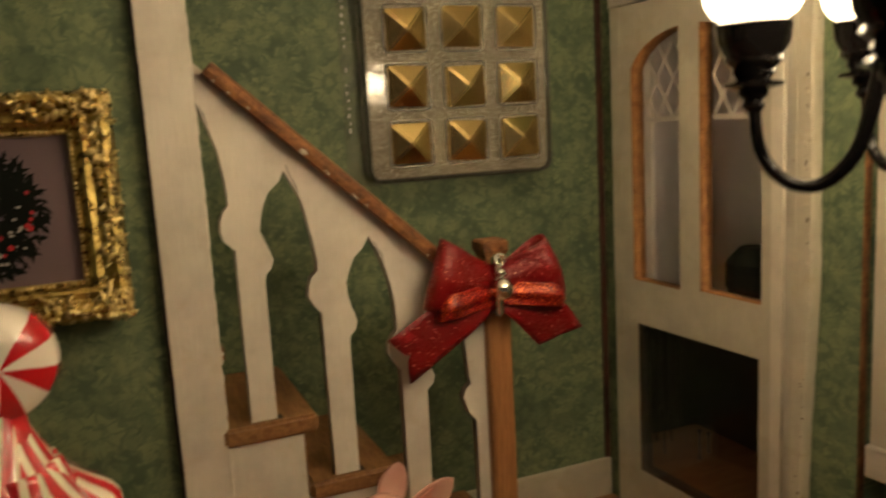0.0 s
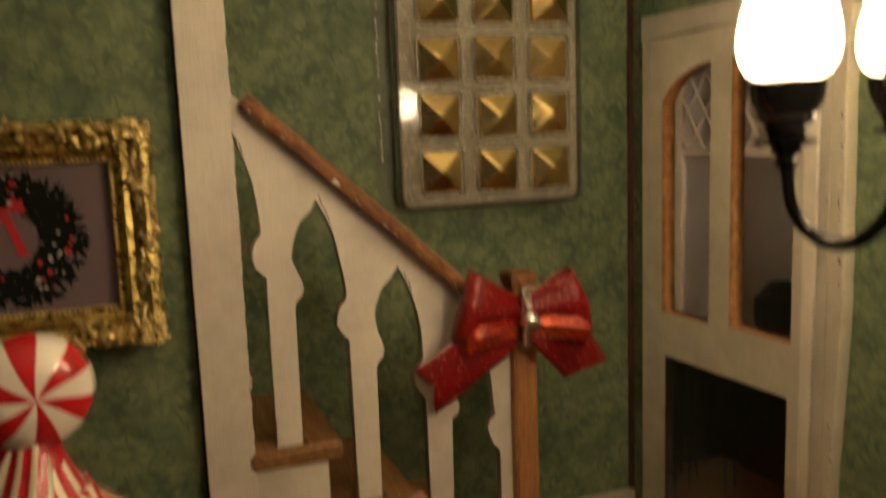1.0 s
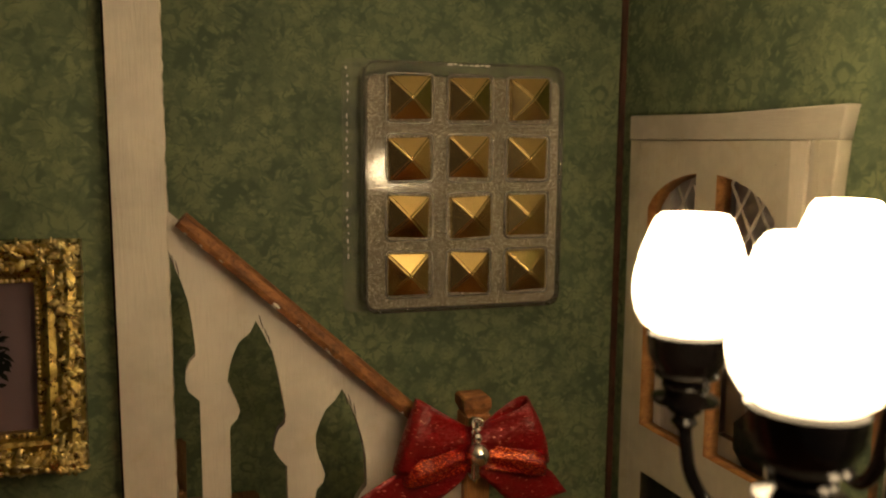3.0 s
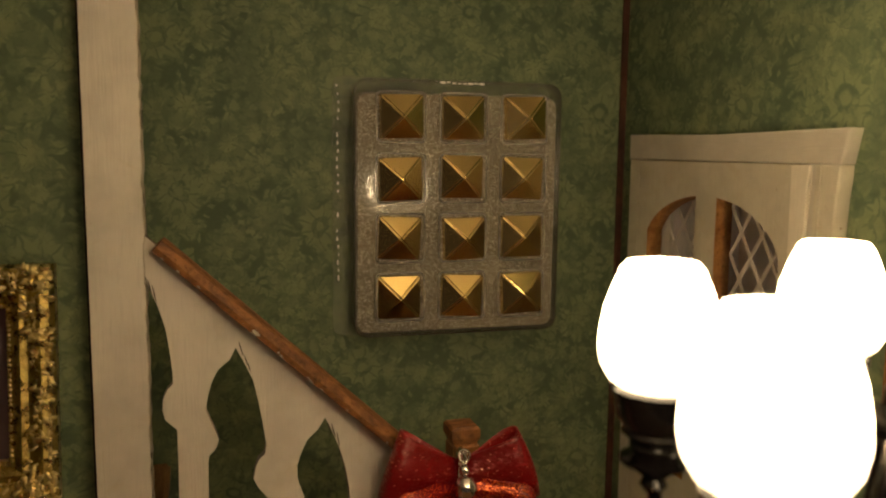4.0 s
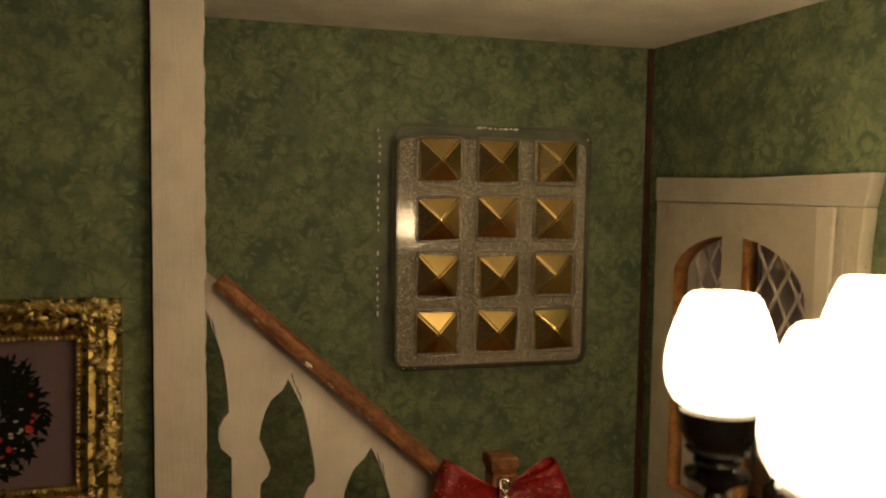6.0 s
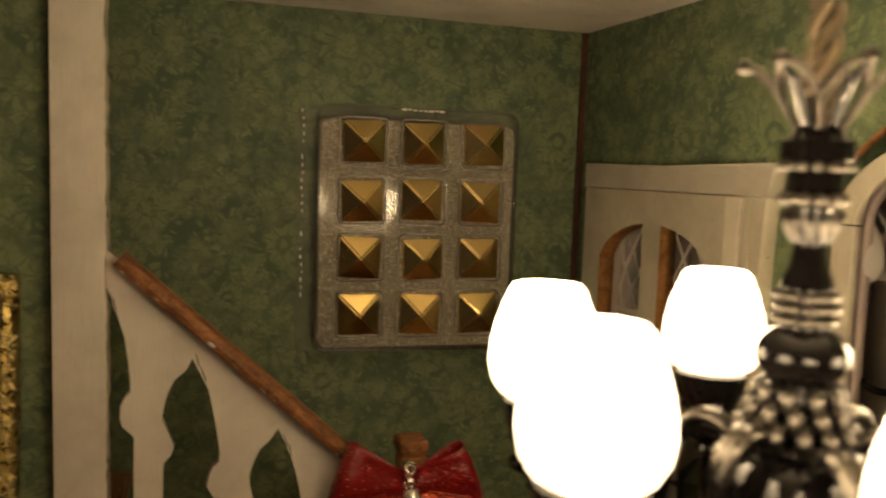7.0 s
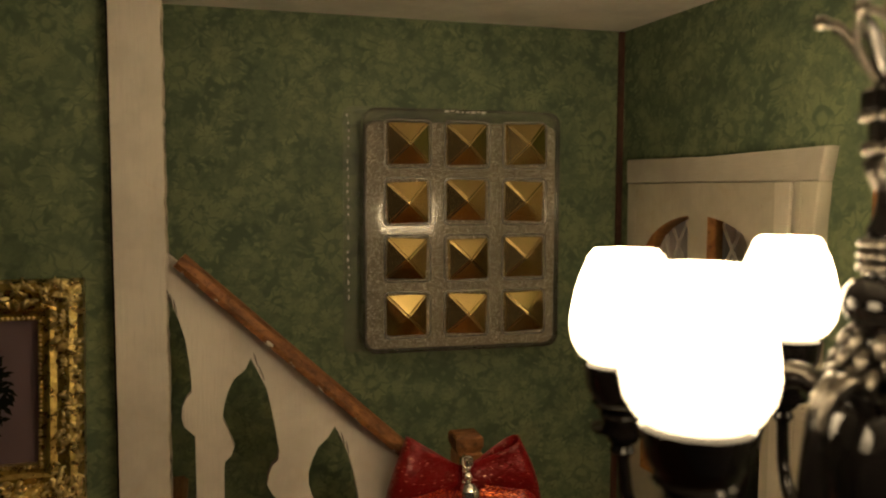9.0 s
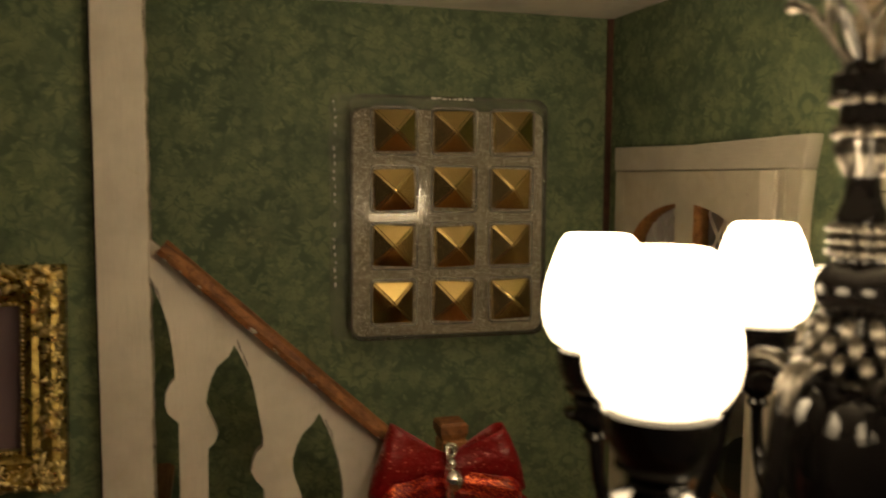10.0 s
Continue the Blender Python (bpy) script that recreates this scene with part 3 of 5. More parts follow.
def build_door():
    """A half-glazed door in a cream casing: two panes under one arch, a low pane below."""
    oy = 20.0
    door = skewed(thing("door_1", (16.63, oy, 0), "cream painted half-glazed door with arched panes in its casing", "door", kind="structure"))

    def loc(pts):
        return [(a - oy, b) for a, b in pts]

    x = 0.07

    def crown(y):
        return 15.6 + 1.76 * math.sqrt(max(0.0, 1 - ((y - 20.4) / 2.95) ** 2))

    left = [(20.85, 8.95), (23.18, 8.95)] + [(y, crown(y)) for y in np.linspace(23.18, 20.85, 14)]
    right = [(17.5, 9.05), (19.95, 9.05)] + [(y, crown(y)) for y in np.linspace(19.95, 17.5, 14)]
    low = rect(17.58, 22.98, 1.92, 7.4)
    plate("leaf", [loc(rect(17.0, 23.72, 0.12, 18.3)), loc(left), loc(right), loc(low)], "x", x, 0.55, (CREAM, RAW_WOOD), door,
          "scuffed cream leaf with raw cut edges", edge_slot=1)
    for y0, y1 in ((20.85, 23.18), (17.5, 19.95)):
        pane = plate("pane", [loc(rect(y0 - 0.1, y1 + 0.1, 8.85, 17.5))], "x", x + 0.56, 0.06, PANE, door, "clear glazing")
        pane.visible_shadow = False
        part("lattice", lattice(bmesh.new(), x + 0.53, y0 + 0.02, y1 - 0.02, 14.48, 17.45, crown, 0.80, 0.62, 0.06, oy, 0), ETCH_DULL, pane, "faded diamond lattice")
    # Lining added to darken the raw edge seen through the smoked glass.
    plate("pane_lining", [loc(rect(17.585, 22.975, 1.925, 7.395)), loc(rect(17.62, 22.94, 1.96, 7.36))], "x", x + 0.068, 0.47, DARK, door, "added dark lining that hides the raw cut edge")
    pane = plate("lower_pane", [loc(rect(17.585, 22.975, 1.925, 7.395))], "x", x + 0.004, 0.06, SMOKED, door, "smoked low pane")
    pane.visible_shadow = False
    # casing
    def jamb_edge(z):
        return float(np.interp(z, [0, 2.5, 6, 8, 10, 15, 17, 18.3, 19.1], [16.1, 16.08, 15.97, 15.86, 15.75, 15.8, 15.82, 15.71, 15.53]))

    wob = random.Random(8)
    outer = [(jamb_edge(z) + wob.uniform(-0.014, 0.014), z) for z in np.linspace(0.02, 18.31, 60)]
    plate("header", [loc([(jamb_edge(18.32), 18.32), (24.25, 18.32), (24.25, 19.12), (20.0, 19.05), (jamb_edge(19.1), 19.14)])], "x", 0, 0.44, CREAM_WIDE, door, bevel=0.05)
    plate("jamb", [loc(outer + [(16.45, 18.31), (16.45, 0.02)])], "x", 0, 0.44, CREAM, door, "chipped cream casing", bevel=0.05)
    part("jamb", box(0.064, 0.44, 23.723 - oy, 24.25 - oy, 0.02, 18.315, 0.012), CREAM, door)
    part("moulding", box(-0.03, 0.06, 16.22 - oy, 16.42 - oy, 0.03, 18.31, 0.03), CREAM, door)
    part("rebate", box(0.11, 0.44, 16.45 - oy, 16.998 - oy, 0.02, 18.31, 0.0), CREAM_WIDE, door)
    strip = [(16.72, 0.1), (17.10, 0.1), (17.10, 12.0), (17.18, 18.28), (16.62, 18.30), (16.70, 16.2)]
    plate("stop_strip", [loc(strip)], "x", -0.01, 0.115, STRIP, door, "paler cream strip", bevel=0.015)
    part("glazing_bead", box(x + 0.63, x + 0.78, 22.86 - oy, 23.4 - oy, 8.8, 17.2, 0.02), BOARD_WHITE, door, "white glazing bead")
    # crumbs of filler and small holes along the casing's outer edge
    crumbs, holes = [], []
    for n in range(84):
        z = wob.uniform(1.0, 15.5)
        at = (wob.uniform(-0.02, 0.02), jamb_edge(z) + wob.uniform(0.03, 0.2) - oy, z)
        (crumbs if n % 3 else holes).append((wob.uniform(0.025, 0.075), at, (0.6, 1.0, wob.uniform(0.8, 1.8)), None))
    part("filler_crumbs", lumps(crumbs, 8), CREAM, door, "rough cream filler", smooth=True)
    part("nail_holes", lumps([(0.55 * r, p, q, e) for r, p, q, e in holes], 6), RED_EDGE, door, "small brown holes", smooth=True)
    return door


build_door()
tagged(skewed(part("octagonal_ornament", lathe([(0.55, -1.0), (0.95, -0.3), (0.95, 0.5), (0.5, 1.0)], 8, at=(18.9, 19.75, 9.25)), SOOT)), "dark eight-sided ornament behind the door glass", "ornament")
tagged(skewed(part("ledge", box(18.0, 19.9, 17.5, 23.5, 7.9, 8.25, 0.03), CREAM)), "cream ledge outside the door", "ledge", kind="structure")
bm = bmesh.new()
rnd = random.Random(3)
grid = []
for i in range(22):
    y = 22.75 + 1.6 * i / 21
    xx = 18.3 + 0.18 * math.sin(i * 1.1)
    grid.append([bm.verts.new((xx, y, z)) for z in (3.1 + 0.6 * abs(math.sin(i * 0.55)) + rnd.uniform(-0.3, 0.3), 4.6, 6.2, 7.88)])
fs = [bm.faces.new((grid[i][j], grid[i + 1][j], grid[i + 1][j + 1], grid[i][j + 1])) for i in range(21) for j in range(3)]
bmesh.ops.solidify(bm, geom=fs, thickness=0.04)
for y, z in ((24.25, 1.75), (23.95, 2.3), (23.5, 1.95), (23.1, 2.6)):
    tube([(18.3, y + 0.04 * math.sin(n), z + (3.7 - z) * n / 6) for n in range(7)], [0.035 - 0.008 * n / 6 for n in range(7)], bm, 6)
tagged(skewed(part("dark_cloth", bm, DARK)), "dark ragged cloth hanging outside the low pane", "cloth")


for x, y, tall in ((22.1, 26.0, 1.35), (22.9, 26.36, 0.95)):
    tagged(part("turned_post", lathe([(0.09, 0.001), (0.09, 0.08), (0.05, 0.14), (0.05, tall - 0.22), (0.10, tall - 0.15), (0.10, tall - 0.06), (0.03, tall)], 12, at=(x, y, 0)), DARK, None, "", smooth="auto"),
           "small dark turned post standing outside the low pane", "post", "posts outside the door")


# ---- arched window in the alcove ----
def build_window():
    ox, oy, oz = 17.4, 11.3, 4.8
    win = skewed(thing("window_1", (ox, oy, oz), "cream arched window with a white diamond lattice", "window", kind="structure"))

    def loc(pts):
        return [(a - oy, b - oz) for a, b in pts]

    plate("window_frame", [loc(W_OUT), loc(W_IN)], "x", 0.0, 0.18, CREAM, win, "cream arched frame", bevel=0.03)
    plate("frame_side", [loc(W_OUT), loc(W_HOLE)], "x", 0.183, 0.69, MAUVE, win, "mauve grey deep side of the frame")
    part("window_sill", box(-0.1, 0.5, -3.3, 3.25, 0.0, 0.90, 0.04), CREAM_WIDE, win)
    part("joint", box(-0.006, 0.1, 2.46, 3.17, 12.98, 13.02, 0), DARK, win, "dark hairline joint in the frame")
    pane = plate("pane", [loc(rect(9.2, 16.4, 5.4, 20.4))], "x", 2.03, 0.06, PANE, win, "clear glazing")
    pane.visible_shadow = False
    part("lattice", lattice(bmesh.new(), 2.0, 9.4, 16.3, 16.52, 20.2, lambda y: 19.55, 0.89, 0.80, 0.085, oy, oz), ETCH_DULL, pane, "off-white diamond lattice")
    part("ledge", box(0.5, 2.3, -3.3, 4.6, 0.0, 0.90, 0.02), CREAM_WIDE, win)


build_window()


# ---- unlit lamp in the window ----
SHADE_PROF = [(0.332, 15.930), (0.449, 15.940), (0.557, 16.020), (0.640, 16.170), (0.674, 16.360), (0.662, 16.570), (0.614, 16.820), (0.535, 17.060), (0.447, 17.270), (0.391, 17.335), (0.357, 17.325), (0.391, 17.250), (0.479, 17.040), (0.557, 16.810), (0.606, 16.570), (0.620, 16.360), (0.586, 16.190), (0.518, 16.070), (0.332, 16.000)]


def build_window_lamp():
    lamp = skewed(thing("window_lamp", (18.65, 13.15, 5.7), "unlit two-light lamp with white glass shades on the window ledge", "lamp"))
    part("base", lathe([(0.7, 0.002), (0.7, 0.15), (0.4, 0.3), (0.15, 0.5)], 24), BLACK, lamp, "", smooth="auto")
    part("stem", lathe([(0.1, 0.5), (0.14, 4.0), (0.1, 8.9)], 12), BLACK, lamp, "", smooth="auto")
    for sgn in (1, -1):
        pts = spline([(0, 0, 8.6), (0, sgn * 0.8, 8.3), (0, sgn * 1.6, 8.6), (0, sgn * 1.86, 9.6)], 6)
        arm = part("arm", tube([tuple(p) for p in pts], 0.09), BLACK, lamp, "", smooth=True)
        part("socket_cup", lathe([(0.1, 9.5), (0.24, 9.7), (0.30, 9.9), (0.44, 10.3), (0.5, 10.68), (0.3, 10.7)], 20, at=(0, sgn * 1.86, 0)), BLACK, arm, "black socket cup", smooth="auto")
        part("shade", lathe([(r, z - 5.22) for r, z in SHADE_PROF], 36, at=(0, sgn * 1.86, 0)), WHITE_GLASS, arm, "white opal glass shade", smooth=True)


build_window_lamp()


# ---- staircase ----
RISE, GOING = 1.91, 2.10
STAIR_Y0, STAIR_Y1 = 20.2, 25.3


def build_stairs():
    st = thing("staircase", (2.2, 20.5, 0), "narrow wooden staircase with white stringer and cut-out balusters", "staircase")
    ox, oy = 2.2, 20.5
    # treads, from the lowest up; the nosing of the tread with top 7.36 is at x 4.55
    for n in range(-3, 4):
        top, nose = 7.36 + n * RISE, 4.55 - n * GOING
        x0 = nose - 2.45
        if n >= 1:
            y0 = 21.35
        else:
            y0 = STAIR_Y0
        part("tread", box(x0 - ox, nose - ox, y0 - oy, STAIR_Y1 - oy, top - 0.5, top, 0.09, segments=3), TREAD_WOOD, st, "brown stained tread" if n == 0 else "")
        z_low = max(0.0, top - RISE + 0.002)
        part("riser", box(nose - 0.42 - ox, nose - 0.30 - ox, (20.75 if n < 1 else 21.4) - oy, STAIR_Y1 - oy, z_low, top - 0.5, 0), TREAD_WOOD, st)
        if n <= 0:
            part("mortise", box(nose - 1.12 - ox, nose - 0.88 - ox, 20.40 - oy, 20.74 - oy, top - 0.02, top + 0.004, 0), DARK, st, "dark gap beside the baluster foot")
    # stepped stringer under the treads
    pts = [(2.2, 0.0), (2.2, 6.855), (4.13, 6.855), (4.13, 4.945), (6.23, 4.945), (6.23, 3.035), (8.33, 3.035), (8.33, 1.125), (9.6, 1.125), (9.6, 0.0)]
    plate("stringer", [[(a - ox, b) for a, b in pts]], "y", 20.32 - oy, 0.35, BOARD_WHITE, st, "white painted stepped stringer")
    # the balustrade: one sawn board, each opening a pointed leaf over a straight slot
    left = [(-0.18, -0.28), (-0.42, -0.52), (-0.60, -0.82), (-0.70, -1.15), (-0.71, -1.48), (-0.63, -1.78), (-0.51, -2.02), (-0.45, -2.24), (-0.50, -2.46), (-0.66, -2.62), (-0.69, -2.78)]
    right = [(0.17, -0.40), (0.37, -0.82), (0.49, -1.35), (0.58, -1.90), (0.64, -2.45), (0.64, -2.68), (0.48, -2.82), (0.38, -3.05), (0.37, -3.32), (0.46, -3.56), (0.68, -3.82)]
    rnd = random.Random(5)

    def rail_z(x):
        return 15.93 - 0.925 * (x - 2.73)

    out = [(2.2, rail_z(2.2) + 0.16), (9.72, rail_z(9.72) + 0.16), (9.72, 1.64)]
    for s in (3, 2, 1, 0):
        tx, tz = 4.23 + (s - 1) * 2.10, 13.80 - (s - 1) * 1.91
        low = 7.36 - (s - 1) * RISE       # the tread that the baluster on the slot's left stands on
        low_r = low - RISE
        j = lambda: rnd.uniform(-0.025, 0.025)  # noqa: E731
        if s < 3:
            out.append((tx + 0.70, max(low_r, 0.0) + 0.004))
        else:
            out.append((tx + 0.80, max(low_r, 1.64)))
        out += [(tx + a + j() + (0.1 if s == 3 and b < -3.3 else 0), tz + b) for a, b in reversed(right)]
        out.append((tx + j(), tz))
        if s > 0:
            out += [(tx + a + j(), tz + b) for a, b in left]
            out.append((tx - 0.72, low + 0.004))
        else:
            out[-1] = (2.24, tz - 0.28)
            out.append((2.2, tz - 0.35))
    plate("balustrade", [[(a - ox, b) for a, b in out]], "y", 20.42 - oy, 0.28, (BOARD_WHITE, SAWN), st, "white painted board sawn into balusters", bevel=0.012, edge_slot=1)
    # handrail
    bm = bmesh.new()
    a, b = Vector((2.44, 0, rail_z(2.44) + 0.05)), Vector((9.75, 0, rail_z(9.75) + 0.05))
    d = (b - a).normalized()
    up = Vector((-d.z, 0, d.x))
    prof = [(-0.32, -0.04), (0.34, -0.04), (0.36, 0.10), (0.30, 0.27), (0.10, 0.35), (-0.12, 0.35), (-0.30, 0.27), (-0.36, 0.10)]
    rings = [[bm.verts.new(p + Vector((-ox, y + 20.27 - oy, 0)) + up * h) for y, h in prof] for p in (a, b)]
    for i in range(len(prof)):
        k = (i + 1) % len(prof)
        bm.faces.new((rings[0][i], rings[0][k], rings[1][k], rings[1][i]))
    bm.faces.new(rings[0])
    bm.faces.new(rings[1][::-1])
    part("handrail", bm, RAIL_WOOD, st, "dark stained wooden handrail")
    chip = a.lerp(b, 0.30) + Vector((-ox, 19.92 - oy, 0)) + up * 0.04
    part("paint_chip", lumps([(0.09, tuple(chip), (1.3, 0.3, 0.45), Euler((0, 0.75, 0)))], 8), BOARD_WHITE, st, "fleck of white paint on the rail")
    part("paint_blob", lumps([(0.10, (2.24 - ox, 20.6 - oy, 9.1), (0.8, 1, 1.2), None), (0.06, (2.28 - ox, 20.58 - oy, 9.27), (1, 1, 1), None)], 8), BOARD_WHITE, st, "", smooth=True)
    # torn slivers beside the points of the sawn openings, and paint flecks along the rail's foot
    tear = random.Random(77)
    sliver = None
    for s in (0, 1, 2, 3):
        tx, tz = 4.23 + (s - 1) * 2.10, 13.80 - (s - 1) * 1.91
        for n in range(3):
            dx = 0.12 + 0.09 * n + tear.uniform(-0.02, 0.03)
            if sliver is None:
                ob = part("tear_mark", lumps([(1.0, (0, 0, 0), (0.016, 0.012, 0.16), None)], 6), SAWN_DARK, st, "dark torn sliver in the paint")
                sliver = ob.data
            else:
                ob = new("tear_mark", sliver)
                ob.parent = st
            ob.matrix_basis = pose((tx + dx - ox) * CM, (20.415 - oy) * CM, (tz - 2.2 * dx + tear.uniform(-0.05, 0.2)) * CM, 0, -12 + tear.uniform(-4, 4), 0) @ Matrix.Diagonal((1, 1, tear.uniform(0.6, 1.4), 1))
    bits = []
    for n in range(16):
        at = a.lerp(b, tear.uniform(0.02, 0.95)) + Vector((-ox, 19.945 - oy, 0)) + up * tear.uniform(-0.03, 0.02)
        bits.append((tear.uniform(0.02, 0.05), tuple(at), (tear.uniform(1.0, 2.4), 0.4, 0.45), Euler((0, 0.75, 0))))
    part("paint_flecks", lumps(bits, 6), BOARD_WHITE, st, "small white paint flecks")
    # newel post with a chamfered cap
    post = part("newel_post", box(9.60 - ox, 10.32 - ox, 20.1 - oy, 20.85 - oy, 0, 10.95, 0.05), NEWEL_WOOD, st, "orange brown square newel post")
    bm = lathe([(0.44, 10.95), (0.50, 11.06), (0.55, 11.13), (0.55, 11.36), (0.47, 11.43)], 4)
    bmesh.ops.rotate(bm, verts=bm.verts, matrix=Matrix.Rotation(radians(45), 3, "Z"))
    bmesh.ops.translate(bm, verts=bm.verts, vec=(9.93 - ox, 20.47 - oy, 0))
    part("cap", bm, RAIL_WOOD, post, "dark brown cap")
    return st


build_stairs()


# ---- tray of brass studs on the back wall ----
def build_studs():
    cx, cz = 10.9, 16.85
    tray = thing("stud_tray", (cx, BACK - 0.06, cz), "silver glitter card of brass pyramid studs in a clear plastic blister", "wall decoration", turn=-1.5)
    pockets = [(0.18 + (c - 1) * 1.91, 19.49 - r * 1.775 - cz) for r in range(4) for c in range(3)]
    plate("card", [round_rect(-2.98, 3.20, -3.76, 3.30, 0.30)], "y", 24.33 - BACK, 0.2, TRAY, tray, "silver glitter card")
    plate("tray_body", [round_rect(-3.04, 3.24, -3.82, 3.36, 0.34)], "y", 24.54 - BACK, 0.55, TRAY_SIDE, tray, "dull grey side of the pack", bevel=0.05)
    # clear front with a pocket round each stud, clear sides and a flange
    panes = [plate("blister_front", [round_rect(-3.10, 3.30, -3.88, 3.72, 0.40)] + [round_rect(x - 0.72, x + 0.72, z - 0.72, z + 0.72, 0.16) for x, z in pockets], "y", 24.12 - BACK, 0.16, PLASTIC, tray,
                   "clear glossy plastic front", bevel=0.05),
             plate("blister_side", [round_rect(-3.11, 3.31, -3.89, 3.73, 0.40), round_rect(-3.07, 3.27, -3.85, 3.69, 0.38)], "y", 24.29 - BACK, 0.82, SIDE_PLASTIC, tray, "clear plastic side"),
             plate("flange", [round_rect(-3.62, 3.55, -4.0, 3.86, 0.3)], "y", 25.12 - BACK, 0.06, FLANGE, tray, "clear plastic flange", bevel=0.015)]
    for pane in panes:
        pane.visible_shadow = False
    nib = random.Random(14)
    # White dabs painted as highlights along the flange and the top lip.
    rows = [(nib.uniform(0.022, 0.045), (-3.46 + nib.uniform(-0.03, 0.03), 25.08 - BACK, z), (0.7, 0.6, nib.uniform(1.0, 2.6)), None) for z in np.arange(-2.2, 3.7, 0.24) if nib.random() < 0.65]
    rows += [(nib.uniform(0.03, 0.055), (x, 24.08 - BACK, 3.66 + nib.uniform(-0.02, 0.02)), (1.8, 0.6, 0.7), None) for x in np.arange(-0.5, 0.75, 0.17)]
    mark = None
    for r, at, q, _ in rows:
        if mark is None:
            ob = part("crimp_mark", lumps([(1.0, (0, 0, 0), (1, 1, 1), None)], 7), GLINT, tray, "small white dab painted as a glint on the plastic", smooth=True)
            mark = ob.data
        else:
            ob = new("crimp_mark", mark)
            ob.parent = tray
        ob.matrix_basis = pose(at[0] * CM, at[1] * CM, at[2] * CM) @ Matrix.Diagonal((r * q[0], r * q[1], r * q[2], 1))
    rim = None
    for x, z in pockets:
        if rim is None:
            ob = plate("pocket_rim", [round_rect(-0.76, 0.76, -0.76, 0.76, 0.18), round_rect(-0.69, 0.69, -0.69, 0.69, 0.13)], "y", 24.08 - BACK, 0.06, RIM_PLASTIC, tray, "thin plastic pocket rim with edge glints put in as haze", bevel=0.02)
            rim = ob.data
        else:
            ob = new("pocket_rim", rim)
            ob.parent = tray
        ob.matrix_basis = pose(x * CM, 0, z * CM)
    q = 0.64
    corners = ((-q, -q), (q, -q), (q, q), (-q, q))
    bm = bmesh.new()
    lowv = [bm.verts.new((a, 24.30 - BACK, b)) for a, b in corners]
    mid = [bm.verts.new((a * 0.985, 24.08 - BACK, b * 0.985)) for a, b in corners]
    apex = bm.verts.new((0, 23.80 - BACK, 0))
    for i in range(4):
        k = (i + 1) % 4
        bm.faces.new((lowv[i], lowv[k], mid[k], mid[i]))
        bm.faces.new((mid[i], mid[k], apex))
    bm.faces.new(lowv[::-1])
    bmesh.ops.bevel(bm, geom=[e for e in bm.edges if apex in e.verts] + [apex], offset=0.045, segments=3, affect="EDGES")
    first = part("stud", bm, STUD, tray, "brass pyramid stud")
    for n, (x, z) in enumerate(pockets):
        if n == 0:
            ob = first
        else:
            ob = new("stud", first.data)
            ob.parent = tray
        jr = random.Random(n // 3 * 7 + n % 3)
        lean = (1.0, 0.5, 0.0, -0.5)[n // 3]      # the upper studs sit tipped a little forward in their pockets
        ob.matrix_basis = pose((x + jr.uniform(-0.03, 0.03)) * CM, 0, (z + jr.uniform(-0.03, 0.03) + 1.3 * math.sin(radians(lean))) * CM,
                               lean + jr.uniform(-0.9, 0.9), jr.uniform(-2.5, 2.5), jr.uniform(-1.6, 1.6))


build_studs()


# ---- red bow on the newel ----
def sheet(rows, thick, bm):
    """A folded strip of ribbon from rows of points, with thickness."""
    n = len(rows[0])
    grid = [[bm.verts.new(p) for p in row] for row in rows]
    faces = [bm.faces.new((grid[i][j], grid[i][j + 1], grid[i + 1][j + 1], grid[i + 1][j])) for i in range(len(rows) - 1) for j in range(n - 1)]
    bmesh.ops.recalc_face_normals(bm, faces=faces)
    bmesh.ops.solidify(bm, geom=faces, thickness=thick)


